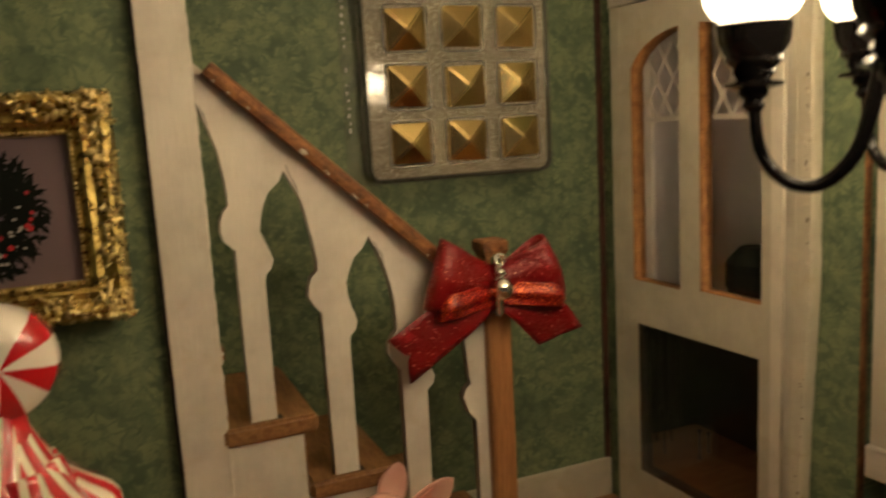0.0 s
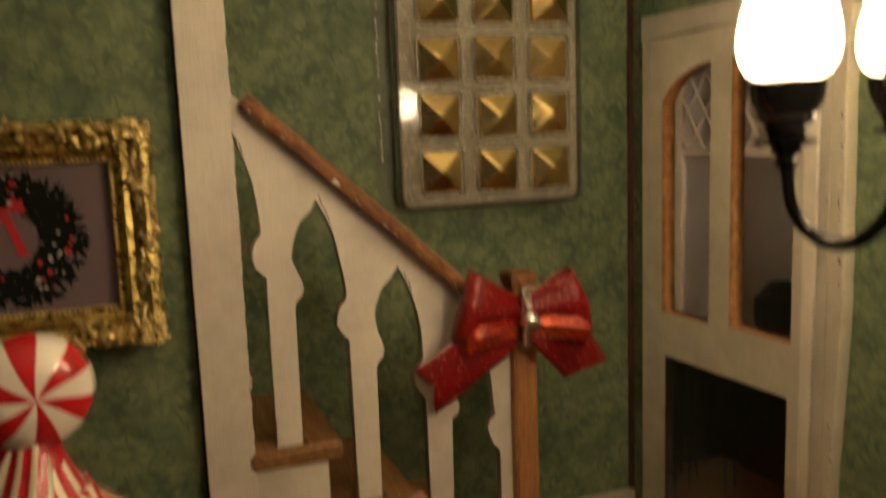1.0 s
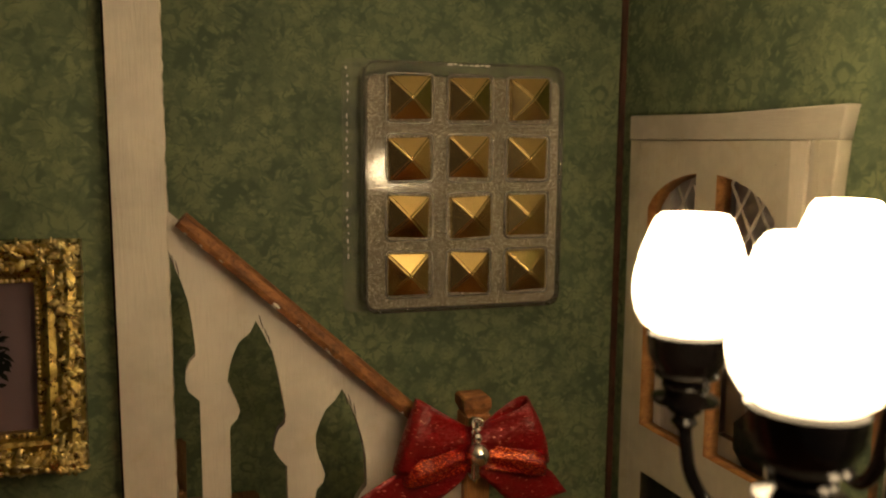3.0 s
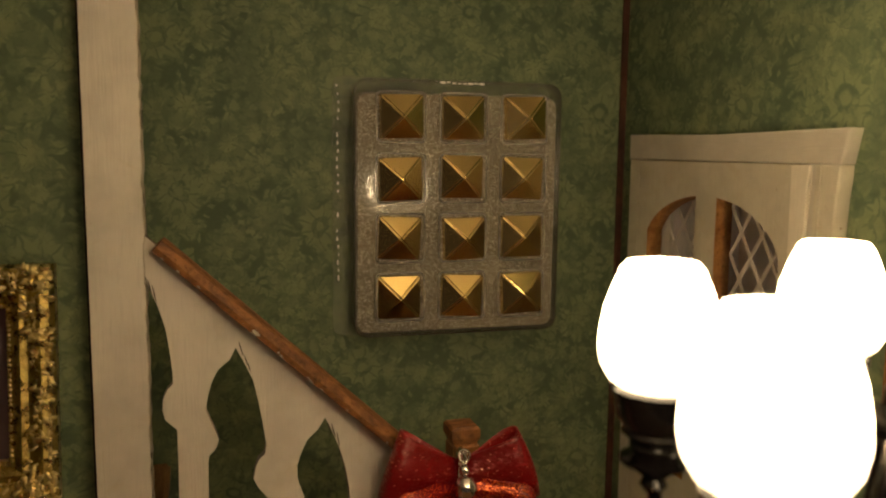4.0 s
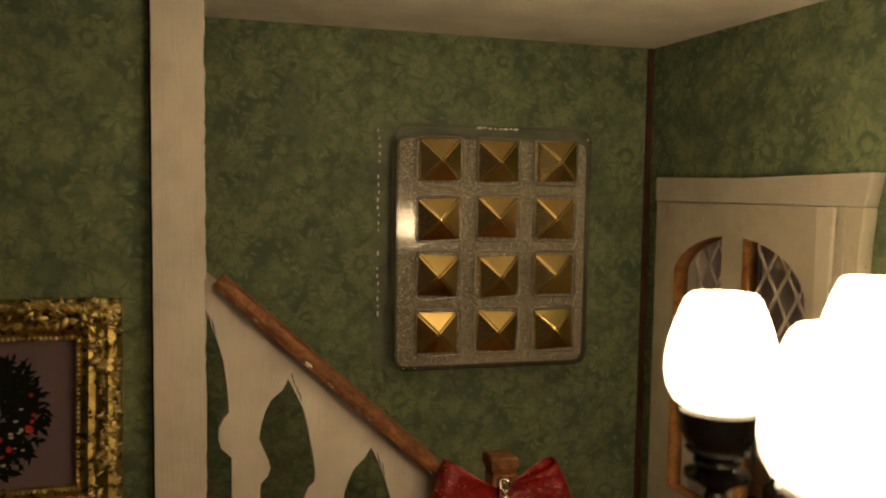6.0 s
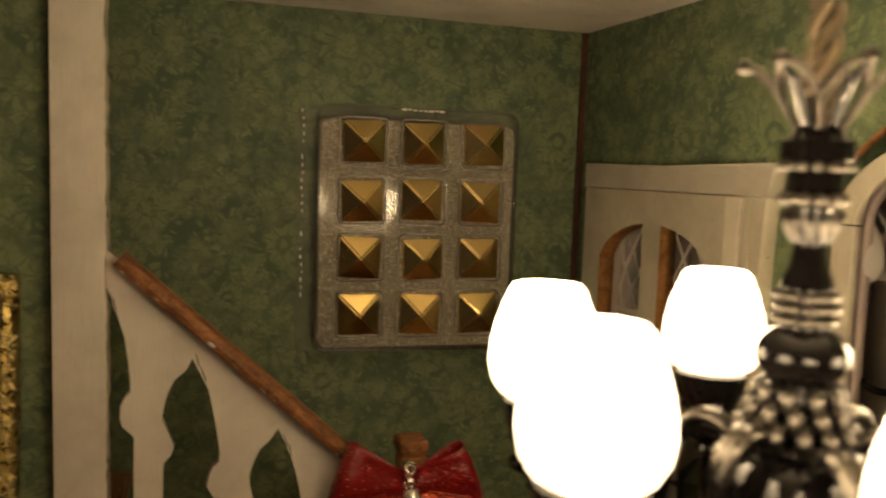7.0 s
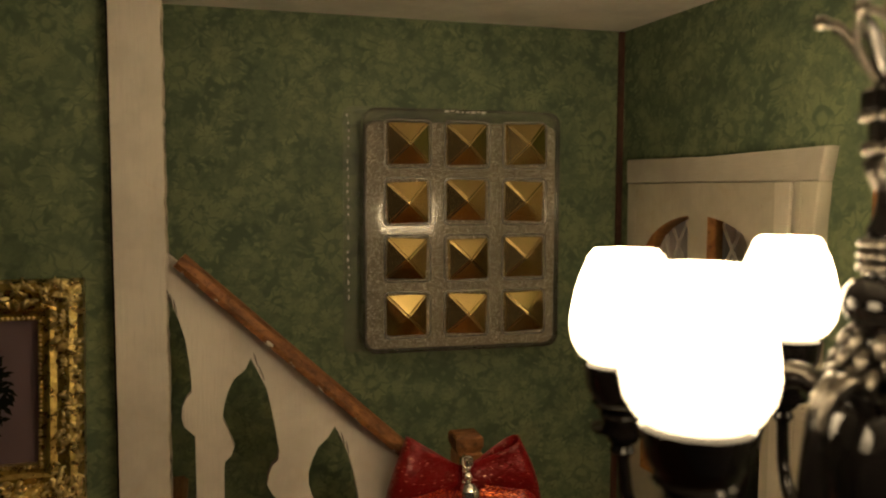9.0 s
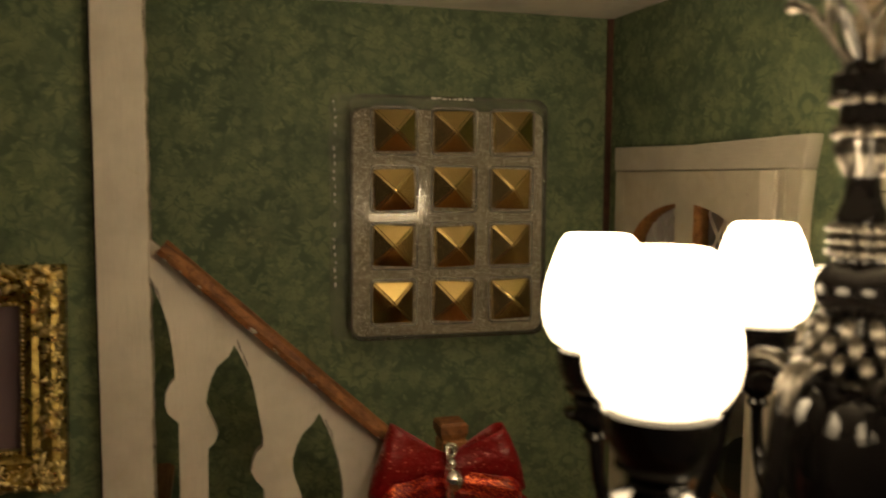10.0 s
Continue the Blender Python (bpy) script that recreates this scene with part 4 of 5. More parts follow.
def build_bow():
    cx, cy, cz = 9.60, 19.55, 10.25
    bow = thing("ribbon_bow", (cx, cy, cz), "red glitter ribbon bow tied to the newel post", "bow")

    def loop(top, low, knot, name, mat=RIBBON, forward=0.0):
        # a puffed loop: the strip leaves the knot, swells forward, turns at its outer edge and comes back behind
        bm = bmesh.new()
        rows = []
        n, m = 30, 12
        for i in range(n + 1):
            t = i / n
            u = math.sin(math.pi * t) ** 0.75
            y = -0.42 * math.sin(2 * math.pi * t) * (0.55 + 0.45 * u) if t < 0.5 else -0.30 * math.sin(2 * math.pi * t)
            flare = u**1.1
            row = []
            for j in range(m + 1):
                w = j / m
                outer = Vector(top).lerp(Vector(low), w)
                bulge = 1 + 0.03 * math.sin(math.pi * w)
                x = outer.x * u * bulge
                z = (knot[0] + (knot[1] - knot[0]) * w) * (1 - flare) + outer.z * flare
                pleat = 0.06 * math.sin(w * math.pi * 3.0 + 0.6) * (1 - u) ** 0.7 + 0.025 * math.sin(w * 6 + 5 * t)
                belly = -0.13 * math.sin(math.pi * w) * math.sin(math.pi * t)
                row.append((x, y - 0.05 - forward * u + pleat + (belly if t < 0.5 else 0), z))
            rows.append(row)
        sheet(rows, 0.025, bm)
        part(name, bm, mat, bow, "", smooth=True)

    loop((-1.66, 0, 0.08), (-1.92, 0, -0.66), (0.10, -0.50), "lower_loop", RIBBON_FOLD, 0.15)
    loop((1.72, 0, -0.02), (1.98, 0, -0.76), (0.10, -0.50), "lower_loop", RIBBON_FOLD, 0.15)
    loop((-1.56, 0, 1.50), (-2.16, 0, -0.36), (0.55, -0.28), "loop")
    loop((1.50, 0, 1.30), (2.16, 0, -0.50), (0.55, -0.28), "loop")

    def tail(upper, lower, notch, name, curl):
        # a strip that opens to its full width beside the knot and ends in a swallow tail
        bm = bmesh.new()
        hi, lo = spline(upper, 8), spline(lower, 8)
        rows = []
        for i, (p, q) in enumerate(zip(hi, lo)):
            t = i / (len(hi) - 1)
            row = []
            for j in range(11):
                w = j / 10.0
                at = Vector(p).lerp(Vector(q), w)
                at = at.lerp(Vector(notch), 0.92 * (1 - abs(2 * w - 1)) * max(0.0, t - 0.45) ** 1.5 / 0.41)
                at.y += curl * math.sin(math.pi * t) + 0.05 * math.sin(5 * w + 2 * t) * t
                row.append(at)
            rows.append(row)
        sheet(rows, 0.025, bm)
        part(name, bm, RIBBON, bow, "", smooth=True)

    tail([(-0.05, 0.02, -0.15), (-1.69, -0.05, -0.22), (-3.24, -0.15, -1.02)], [(-0.05, 0.05, -0.60), (-0.62, 0.02, -1.02), (-2.62, 0.05, -2.36)], (-2.62, -0.03, -1.50), "tail", -0.12)
    tail([(0.05, 0.02, -0.15), (1.90, 0.02, -0.60), (2.84, 0.1, -1.60)], [(0.05, 0.05, -0.60), (0.50, 0.08, -1.02), (1.40, 0.15, -1.95)], (1.88, 0.1, -1.72), "tail", -0.10)
    knot = part("knot", box(-0.11, 0.11, -0.30, 0.10, -0.82, 0.90, 0.08, segments=3), SILVER, bow, "silver wire tie")
    part("bead", ball(0.30, (0.02, -0.42, 0.0), seg=20), SILVER, bow, "round silver bead", smooth=True)
    part("bead", ball(0.135, (0.0, -0.37, 0.42), seg=12), SILVER, bow, "", smooth=True)
    part("wire_loop", tube([(0.13 * math.cos(a), -0.34 - 0.05 * math.sin(2 * a), 0.76 + 0.17 * math.sin(a)) for a in np.linspace(0, 2 * math.pi, 22)], 0.045, None, 7), SILVER, bow, "bent silver wire", smooth=True)


build_bow()


# ---- chandelier ----
CH = (10.25, 6.52)


def build_chandelier():
    ch = thing("chandelier", (CH[0], CH[1], H), "black chrome six-arm chandelier with lit opal glass shades", "chandelier")
    z0 = -H

    def Z(prof):
        return [(r, z + z0) for r, z in prof]

    part("stem", lathe(Z([(0.12, 17.55), (0.26, 17.62), (0.25, 17.68), (0.19, 17.82), (0.165, 18.0), (0.17, 18.06), (0.25, 18.42), (0.27, 18.5), (0.27, 18.79), (0.31, 18.84), (0.36, 18.90),
                          (0.36, 19.08), (0.28, 19.14), (0.10, 19.3)]), 36), BLACK, ch, "", smooth="auto")
    part("reeding", lathe(Z([(0.15, 18.04), (0.20, 18.08), (0.27, 18.22), (0.315, 18.36), (0.27, 18.41), (0.2, 18.42)]), 72, flute=12, depth=0.28), PEWTER, ch, "pale reeded band", smooth=True)

    def bead_ring(parent, count, r, z, size, stretch=1.0):
        me = None
        for n in range(count):
            a = 2 * math.pi * n / count
            if me is None:
                bead = part("bead", ball(size, (0, 0, 0), seg=10, squash=(1, 1, stretch)), PEWTER, parent, "pewter bead", smooth=True)
                me = bead.data
            else:
                bead = new("bead", me)
                bead.parent = parent
            bead.matrix_basis = pose(r * math.cos(a) * CM, r * math.sin(a) * CM, (z + z0) * CM)

    bead_ring(ch, 12, 0.27, 18.50, 0.078)
    bead_ring(ch, 14, 0.33, 18.83, 0.055)
    core = part("column", lathe(Z([(0.2, 17.15), (0.25, 17.18), (0.25, 17.60), (0.2, 17.62)]), 24), BLACK, ch, "short column ringed with bead strings", smooth="auto")
    for n in range(3):
        bead_ring(core, 14, 0.27, 17.27 + 0.125 * n, 0.066)
    part("globe", ball(0.47, (0, 0, 16.90 + z0), seg=32, squash=(1, 1, 0.72)), BLACK, ch, "black chrome ball", smooth=True)
    # three drooping fringes of narrow ribbed leaves under the ball
    part("spindle", lathe(Z([(0.2, 15.95), (0.30, 16.0), (0.26, 16.3), (0.22, 16.62), (0.2, 16.7)]), 24), BLACK, ch, "", smooth="auto")
    frond = None
    for r, z, count, turn in ((0.44, 16.56, 10, 0.0), (0.50, 16.38, 12, 0.3), (0.58, 16.20, 14, 0.1)):
        for n in range(count):
            if frond is None:
                drop = spline([(0.18, 0, 0.0), (0.40, 0, 0.02), (0.48, 0, -0.08), (0.50, 0, -0.22)], 4)
                ob = part("fringe_leaf", tube([tuple(p) for p in drop], [0.035 + 0.035 * math.sin(math.pi * i / (len(drop) - 1)) + 0.010 * (i % 2) for i in range(len(drop))], None, 8), PEWTER, ch, "drooping pewter leaf", smooth=True)
                frond = ob.data
            else:
                ob = new("fringe_leaf", frond)
                ob.parent = ch
            ob.matrix_basis = pose(0, 0, (z + z0) * CM, 0, 0, math.degrees(2 * math.pi * n / count + turn)) @ Matrix.Diagonal((r / 0.5, 1, 1, 1))
    part("band", lathe(Z([(0.2, 15.72), (0.36, 15.74), (0.42, 15.82), (0.36, 15.9), (0.40, 15.98), (0.2, 16.02)]), 48, flute=20, depth=0.06), PEWTER, ch, "", smooth=True)
    part("hub", lathe(Z([(0.06, 13.4), (0.16, 13.55), (0.10, 13.75), (0.30, 13.95), (0.55, 14.3), (0.72, 14.8), (0.72, 15.3), (0.60, 15.7), (0.4, 15.9)]), 40), BLACK, ch, "black chrome hub", smooth=True)
    # crown of upturned leaves: a dark blade with a raised rim and a bead at the tip
    for i in range(6):
        a = 2 * math.pi * (i + 0.3) / 6
        ca, sa = math.cos(a), math.sin(a)
        bm = bmesh.new()
        rows, edge_a, edge_b = [], [], []
        for n in range(9):
            t = n / 8.0
            r = 0.22 + 0.44 * t**1.15
            w = 0.17 * math.sin(math.pi * (0.15 + 0.80 * t)) + 0.03
            zz = 19.15 + 0.66 * t - 0.5 * max(0, t - 0.8) ** 1.2 + z0
            row = []
            for q in range(5):
                f = q / 2.0 - 1
                row.append((r * ca - 0.35 * f * w * sa, r * sa + 0.35 * f * w * ca, zz + 0.03 * f * f))
            rows.append(row)
            edge_a.append((r * ca + w * sa, r * sa - w * ca, zz + 0.08))
            edge_b.append((r * ca - w * sa, r * sa + w * ca, zz + 0.08))
        sheet(rows, 0.04, bm)
        leaf = part("petal", bm, BLACK, ch, "narrow dark leaf", smooth=True)
        loop = edge_a + [tuple((p + q) / 2 + (0.05 * ca, 0.05 * sa, 0.0)[k] for k, (p, q) in enumerate(zip(edge_a[-1], edge_b[-1])))] + edge_b[::-1]
        part("rim", lumps([(0.045, tuple(p), (1, 1, 1), None) for p in spline(loop, 2)], 7), PEWTER, leaf, "rim of tiny worn beads", smooth=True)
        tip = loop[9]
        part("bead", ball(0.085, (tip[0] + 0.04 * ca, tip[1] + 0.04 * sa, tip[2] + 0.02), seg=10), PEWTER, leaf, "", smooth=True)
    # twisted cord to the ceiling
    bm = bmesh.new()
    for ph in (0, 2.094, 4.188):
        tube([(0.10 * math.cos(ph + 30.0 * s), 0.10 * math.sin(ph + 30.0 * s), 19.25 + z0 + s * (H - 19.25)) for s in np.linspace(0, 1, 110)], 0.085, bm, 7)
    part("cord", bm, CORD, ch, "twisted gold hanging cord", smooth=True)
    part("ceiling_rose", lathe([(0.9, -0.002), (0.9, -0.12), (0.55, -0.22), (0.2, -0.35)], 32), BLACK, ch, "", smooth="auto")
    # an open-topped opal shell, outside then inside, round a small bulb
    bent = [(2.74, -166.9, 0.07), (2.91, 129.7, -0.01), (2.94, 71.1, 0.09), (2.77, 8.0, 0.13), (2.81, -46.0, 0.08), (3.16, -110.6, 0.1)]
    me = {}
    for i in range(6):
        m = Matrix.Rotation(radians(bent[i][1]), 4, "Z") @ Matrix.Translation(((bent[i][0] - 2.88) * CM, 0, bent[i][2] * CM))
        if i == 0:
            pts = spline([(0.45, 0, 15.75), (0.85, 0, 16.0), (1.20, 0, 15.75), (1.38, 0, 14.9), (1.60, 0, 14.1), (2.02, 0, 13.68), (2.48, 0, 13.75), (2.78, 0, 14.15), (2.88, 0, 14.8)], 6)
            arm_bm = tube([(p.x, 0, p.z + z0) for p in pts], [0.12 - 0.04 * n / (len(pts) - 1) for n in range(len(pts))], None, 12)
            obs = [(part("arm", arm_bm, BLACK, ch, "curved black chrome arm", smooth=True), None)]
            arm = obs[0][0]
            # two strands of ribbed leaf along the top of the arm
            bm = bmesh.new()
            for side in (-0.075, 0.075):
                tube([(p.x, side * (1 - 0.5 * n / 15), p.z + z0 + 0.09) for n, p in enumerate(pts[:16])], [0.055 + 0.03 * math.sin(math.pi * n / 15) + 0.012 * (n % 2) for n in range(16)], bm, 8)
            ob1 = part("scroll", bm, PEWTER, arm, "pewter scroll leaf", smooth=True)
            bm = lathe([(r, z + z0) for r, z in [(0.10, 14.70), (0.16, 14.78), (0.12, 14.86), (0.20, 14.93), (0.20, 15.0), (0.40, 15.05), (0.40, 15.10), (0.22, 15.14), (0.30, 15.24), (0.27, 15.28), (0.40, 15.40), (0.37, 15.44), (0.47, 15.62), (0.50, 15.90), (0.3, 15.92)]], 28, at=(2.88, 0, 0))
            ob2 = part("socket_cup", bm, BLACK, arm, "black socket cup", smooth="auto")
            bm = lathe([(r, z + z0) for r, z in SHADE_PROF], 40, at=(2.88, 0, 0))
            ob3 = part("shade", bm, OPAL, arm, "glowing opal glass shade", smooth=True)
            ob4 = part("bulb", ball(0.15, (2.88, 0, 16.82 + z0), seg=14, squash=(1, 1, 1.3)), BULB, arm, "small glowing bulb", smooth=True)
            me = {"bulb": ob4.data, "arm": arm.data, "scroll": ob1.data, "socket_cup": ob2.data, "shade": ob3.data}
            arm.matrix_basis = m
        else:
            arm = new("arm", me["arm"])
            arm.parent = ch
            arm.matrix_basis = m
            for n in ("scroll", "socket_cup", "shade", "bulb"):
                o = new(n, me[n])
                o.parent = arm
    return ch


build_chandelier()


# ---- framed wreath picture ----
def build_picture():
    pic = thing("framed_picture", (-3.0, FRONT_WALL - 0.46, 13.3), "ornate gilt frame around a Christmas wreath print", "picture")
    # it hangs from its top edge, with the foot standing off the wall
    pic.matrix_world = pose(-3.0 * CM, (FRONT_WALL - 0.34) * CM, 13.3 * CM, -7.0, 0, 0)
    part("back_panel", box(-3.1, 3.1, -0.02, 0.02, -2.4, 2.4, 0), RAW_WOOD, pic, "plain wooden back")
    part("hook", tube([(0, 0.0, 2.3), (0, 0.1, 2.5), (0, 0.02, 2.62)], 0.04), SILVER, pic, "")
    ox, oy, oz = -3.0, FRONT_WALL, 13.3
    outw, outh, inw, inh = 3.35, 2.63, 2.35, 1.66
    # moulded frame: a stepped profile swept round the rectangle
    prof = [(0.0, 0.0), (0.0, 0.35), (0.10, 0.55), (0.26, 0.62), (0.42, 0.50), (0.55, 0.42), (0.70, 0.48), (0.80, 0.42), (0.88, 0.30), (0.99, 0.28), (1.0, 0.0)]
    bm = bmesh.new()
    rings = []
    for sx, sz in ((-1, -1), (1, -1), (1, 1), (-1, 1)):
        rings.append([bm.verts.new((sx * (outw - d * (outw - inw)), -h - 0.02, sz * (outh - d * (outh - inh)))) for d, h in prof])
    for i in range(4):
        a, b = rings[i], rings[(i + 1) % 4]
        for j in range(len(prof) - 1):
            bm.faces.new((a[j], b[j], b[j + 1], a[j + 1]))
    frame_ob = part("frame", bm, ANTIQUE, pic, "antiqued gilt moulding")
    rnd = random.Random(11)
    # carved foliage: many small curled lumps over the moulding, thickest at the corners
    rows = []

    def lump(x, z, lo, hi):
        rows.append((rnd.uniform(lo, hi), (x, -0.50 - rnd.uniform(0.0, 0.12), z), (rnd.uniform(0.9, 2.0), 0.8, rnd.uniform(0.40, 0.8)),
                     Euler((rnd.uniform(-0.4, 0.4), rnd.uniform(0, 6.28), rnd.uniform(-0.4, 0.4)))))

    for sx, sz in ((1, 1), (1, -1), (-1, 1), (-1, -1)):
        for n in range(150):
            along = rnd.random() ** 1.5
            if rnd.random() < 0.5:
                lump(sx * (outw - rnd.uniform(0.05, 0.62)), sz * (outh - 0.05 - along * 1.6), 0.045, 0.12)
            else:
                lump(sx * (outw - 0.05 - along * 1.9), sz * (outh - rnd.uniform(0.05, 0.62)), 0.045, 0.12)
    for n in range(240):
        lump((1 if n % 2 else -1) * (outw - rnd.uniform(0.05, 0.45)), rnd.uniform(-1.2, 1.2), 0.05, 0.11)
    for n in range(160):
        lump(rnd.uniform(-1.6, 1.6), (1 if n % 2 else -1) * (outh - rnd.uniform(0.05, 0.42)), 0.05, 0.11)
    part("carving", lumps(rows, 8), GOLD, frame_ob, "gilded carved foliage", smooth=True)
    # row of pearls along the sight edge
    rows = []
    for side in (1, -1):
        rows += [(0.045, (side * (inw + 0.06), -0.33, z), (1, 1, 1), None) for z in np.arange(-inh, inh, 0.11)]
        rows += [(0.045, (x, -0.33, side * (inh + 0.06)), (1, 1, 1), None) for x in np.arange(-inw, inw, 0.11)]
    part("pearl_border", lumps(rows, 6), GOLD, frame_ob, "row of tiny gilded pearls", smooth=True)
    part("print", box(-inw - 0.02, inw + 0.02, -0.08, -0.02, -inh - 0.02, inh + 0.02, 0), PRINT, pic, "mauve printed ground")
    green = Mat("wreath_green").done((0.008, 0.010, 0.008), 0.8, Specular_IOR_Level=0.1)
    red = Mat("wreath_red").done((0.50, 0.012, 0.020), 0.6)
    white = Mat("wreath_white").done((0.42, 0.38, 0.33), 0.6)
    bm = bmesh.new()
    WX, WR = 0.06, 1.20
    verts, faces = [], []
    for n in range(1500):
        a = rnd.uniform(0, 6.283)
        r = WR + max(-0.42, min(0.48, rnd.gauss(0, 0.24)))
        x, z = WX + r * math.cos(a), r * math.sin(a) * 0.97
        if abs(z) > inh - 0.15:
            continue
        d = a + rnd.uniform(-1.3, 1.3)
        l, w = rnd.uniform(0.10, 0.20), rnd.uniform(0.035, 0.07)
        y = -0.085 - rnd.random() * 0.02
        dx, dz = math.cos(d), math.sin(d)
        k = len(verts)
        verts += [(x - dx * l, y, z - dz * l), (x - dz * w, y, z + dx * w), (x + dx * l, y, z + dz * l), (x + dz * w, y, z - dx * w)]
        faces.append((k, k + 1, k + 2, k + 3))
    me = bpy.data.meshes.new("wreath")
    me.from_pydata(verts, [], faces)
    bm.from_mesh(me)
    part("wreath", bm, green, pic, "dark green printed wreath")
    bm = bmesh.new()
    for n in range(26):
        a = rnd.uniform(0, 6.283)
        r = WR + rnd.gauss(0, 0.2)
        bmesh.ops.create_circle(bm, cap_ends=True, segments=8, radius=rnd.uniform(0.04, 0.075), matrix=Matrix.Translation((WX + r * math.cos(a), -0.108, r * math.sin(a))) @ Matrix.Rotation(radians(90), 4, "X"))
    part("berries", bm, red, pic, "red printed berries")
    bm = bmesh.new()
    for n in range(48):
        a = rnd.uniform(0, 6.283)
        r = WR + rnd.gauss(0, 0.2)
        bmesh.ops.create_circle(bm, cap_ends=True, segments=7, radius=rnd.uniform(0.03, 0.075), matrix=Matrix.Translation((WX + r * math.cos(a), -0.107, r * math.sin(a))) @ Matrix.Rotation(radians(90), 4, "X") @ Matrix.Diagonal((1, rnd.uniform(0.5, 1), 1, 1)))
    part("cones", bm, white, pic, "pale printed flecks")
    bm = bmesh.new()
    for pts in ([(0, 0.75), (0.55, 1.05), (0.62, 0.62)], [(0, 0.75), (-0.55, 1.05), (-0.62, 0.62)], [(-0.1, 0.8), (0.1, 0.8), (0.62, -0.55), (0.38, -0.62)], [(-0.1, 0.8), (0.1, 0.8), (-0.38, -0.62), (-0.62, -0.55)]):
        bm.faces.new([bm.verts.new((WX + 0.78 * x, -0.112, 0.1 + 0.8 * z)) for x, z in pts])
    part("printed_bow", bm, red, pic, "red printed bow")


build_picture()


# ---- peppermint tree ----
def candy_stripes(name, count, duty, soft=0.14):
    """Glossy red tongue with ivory stripes that fan out along it; the tongue lies along x."""
    k = Mat(name)
    sep = k.node("ShaderNodeSeparateXYZ")
    k.link(k.co, sep.inputs[0])
    ang = k.math("ARCTAN2", sep.outputs[1], k.math("ADD", sep.outputs[0], 0.75))
    rnd = k.node("ShaderNodeObjectInfo").outputs["Random"]
    wob = k.math("MULTIPLY", k.math("SUBTRACT", k.noise(0.7, 2.0), 0.5), 1.3)
    ph = k.math("ADD", k.math("MULTIPLY", ang, float(count)), k.math("ADD", k.math("MULTIPLY_ADD", rnd, 3.0, 1.2), wob))
    wave = k.math("SINE", ph)
    f = k.ramp(wave, duty - soft, duty + soft)
    k.bump(wave, 0.3, 0.06)
    ivory = k.mix(k.ramp(k.noise(1.1, 3.0), 0.3, 0.7), (0.80, 0.70, 0.55), (0.72, 0.58, 0.44))
    return k.done(k.mix(f, (0.50, 0.010, 0.018), ivory), 0.22, Coat_Weight=0.6, Coat_Roughness=0.08)


def mint_sectors(name, count):
    k = Mat(name)
    sep = k.node("ShaderNodeSeparateXYZ")
    k.link(k.co, sep.inputs[0])
    ang = k.math("ARCTAN2", sep.outputs[2], sep.outputs[0])
    r = k.math("SQRT", k.math("ADD", k.math("MULTIPLY", sep.outputs[0], sep.outputs[0]), k.math("MULTIPLY", sep.outputs[2], sep.outputs[2])))
    f = k.ramp(k.math("SINE", k.math("ADD", k.math("MULTIPLY", ang, float(count)), k.math("MULTIPLY", r, 0.9))), -0.12, 0.12)
    return k.done(k.mix(f, (0.52, 0.012, 0.018), (0.80, 0.74, 0.66)), 0.24, Coat_Weight=0.5, Coat_Roughness=0.1)


CANDY = candy_stripes("striped_candy", 34, 0.26)
MINT = mint_sectors("mint_sectors", 6)
RED_CANDY = Mat("red_candy").done((0.45, 0.010, 0.016), 0.2, Coat_Weight=0.6, Coat_Roughness=0.08)


def candy_lobe(r0, zt, r1, zb, wide, thick):
    """A drooping tongue: it hangs from the trunk, swells, flares outward and ends in a round fat lip."""
    bm = bmesh.new()
    rows, around = 18, 18
    rings = []
    for i in range(rows + 1):
        t = i / rows
        x = r0 + (r1 - r0) * (0.30 * t + 0.70 * t**2.0)
        z = zt + (zb - zt) * (1.18 * t - 0.18 * t**3)
        dx, dz = (r1 - r0) * (0.30 + 1.40 * t), (zb - zt) * (1.18 - 0.54 * t * t)
        ln = math.hypot(dx, dz)
        nx, nz = -dz / ln, dx / ln          # outward normal in the plane of the tongue
        close = math.sqrt(max(0.0, 1 - max(0.0, (t - 0.80) / 0.20) ** 2))
        w = wide * (0.42 + 0.58 * math.sin(0.5 * math.pi * min(1.0, t * 1.15))) * max(close, 0.05)
        h = thick * (0.75 + 0.45 * t) * max(close, 0.05)
        rings.append([bm.verts.new((x + nx * h * math.sin(a), w * math.cos(a), z + nz * h * math.sin(a))) for a in (2 * math.pi * j / around for j in range(around))])
    for p, q in zip(rings, rings[1:]):
        for j in range(around):
            k = (j + 1) % around
            bm.faces.new((p[j], p[k], q[k], q[j]))
    bm.faces.new(rings[0][::-1])
    bm.faces.new(rings[-1])
    return bm


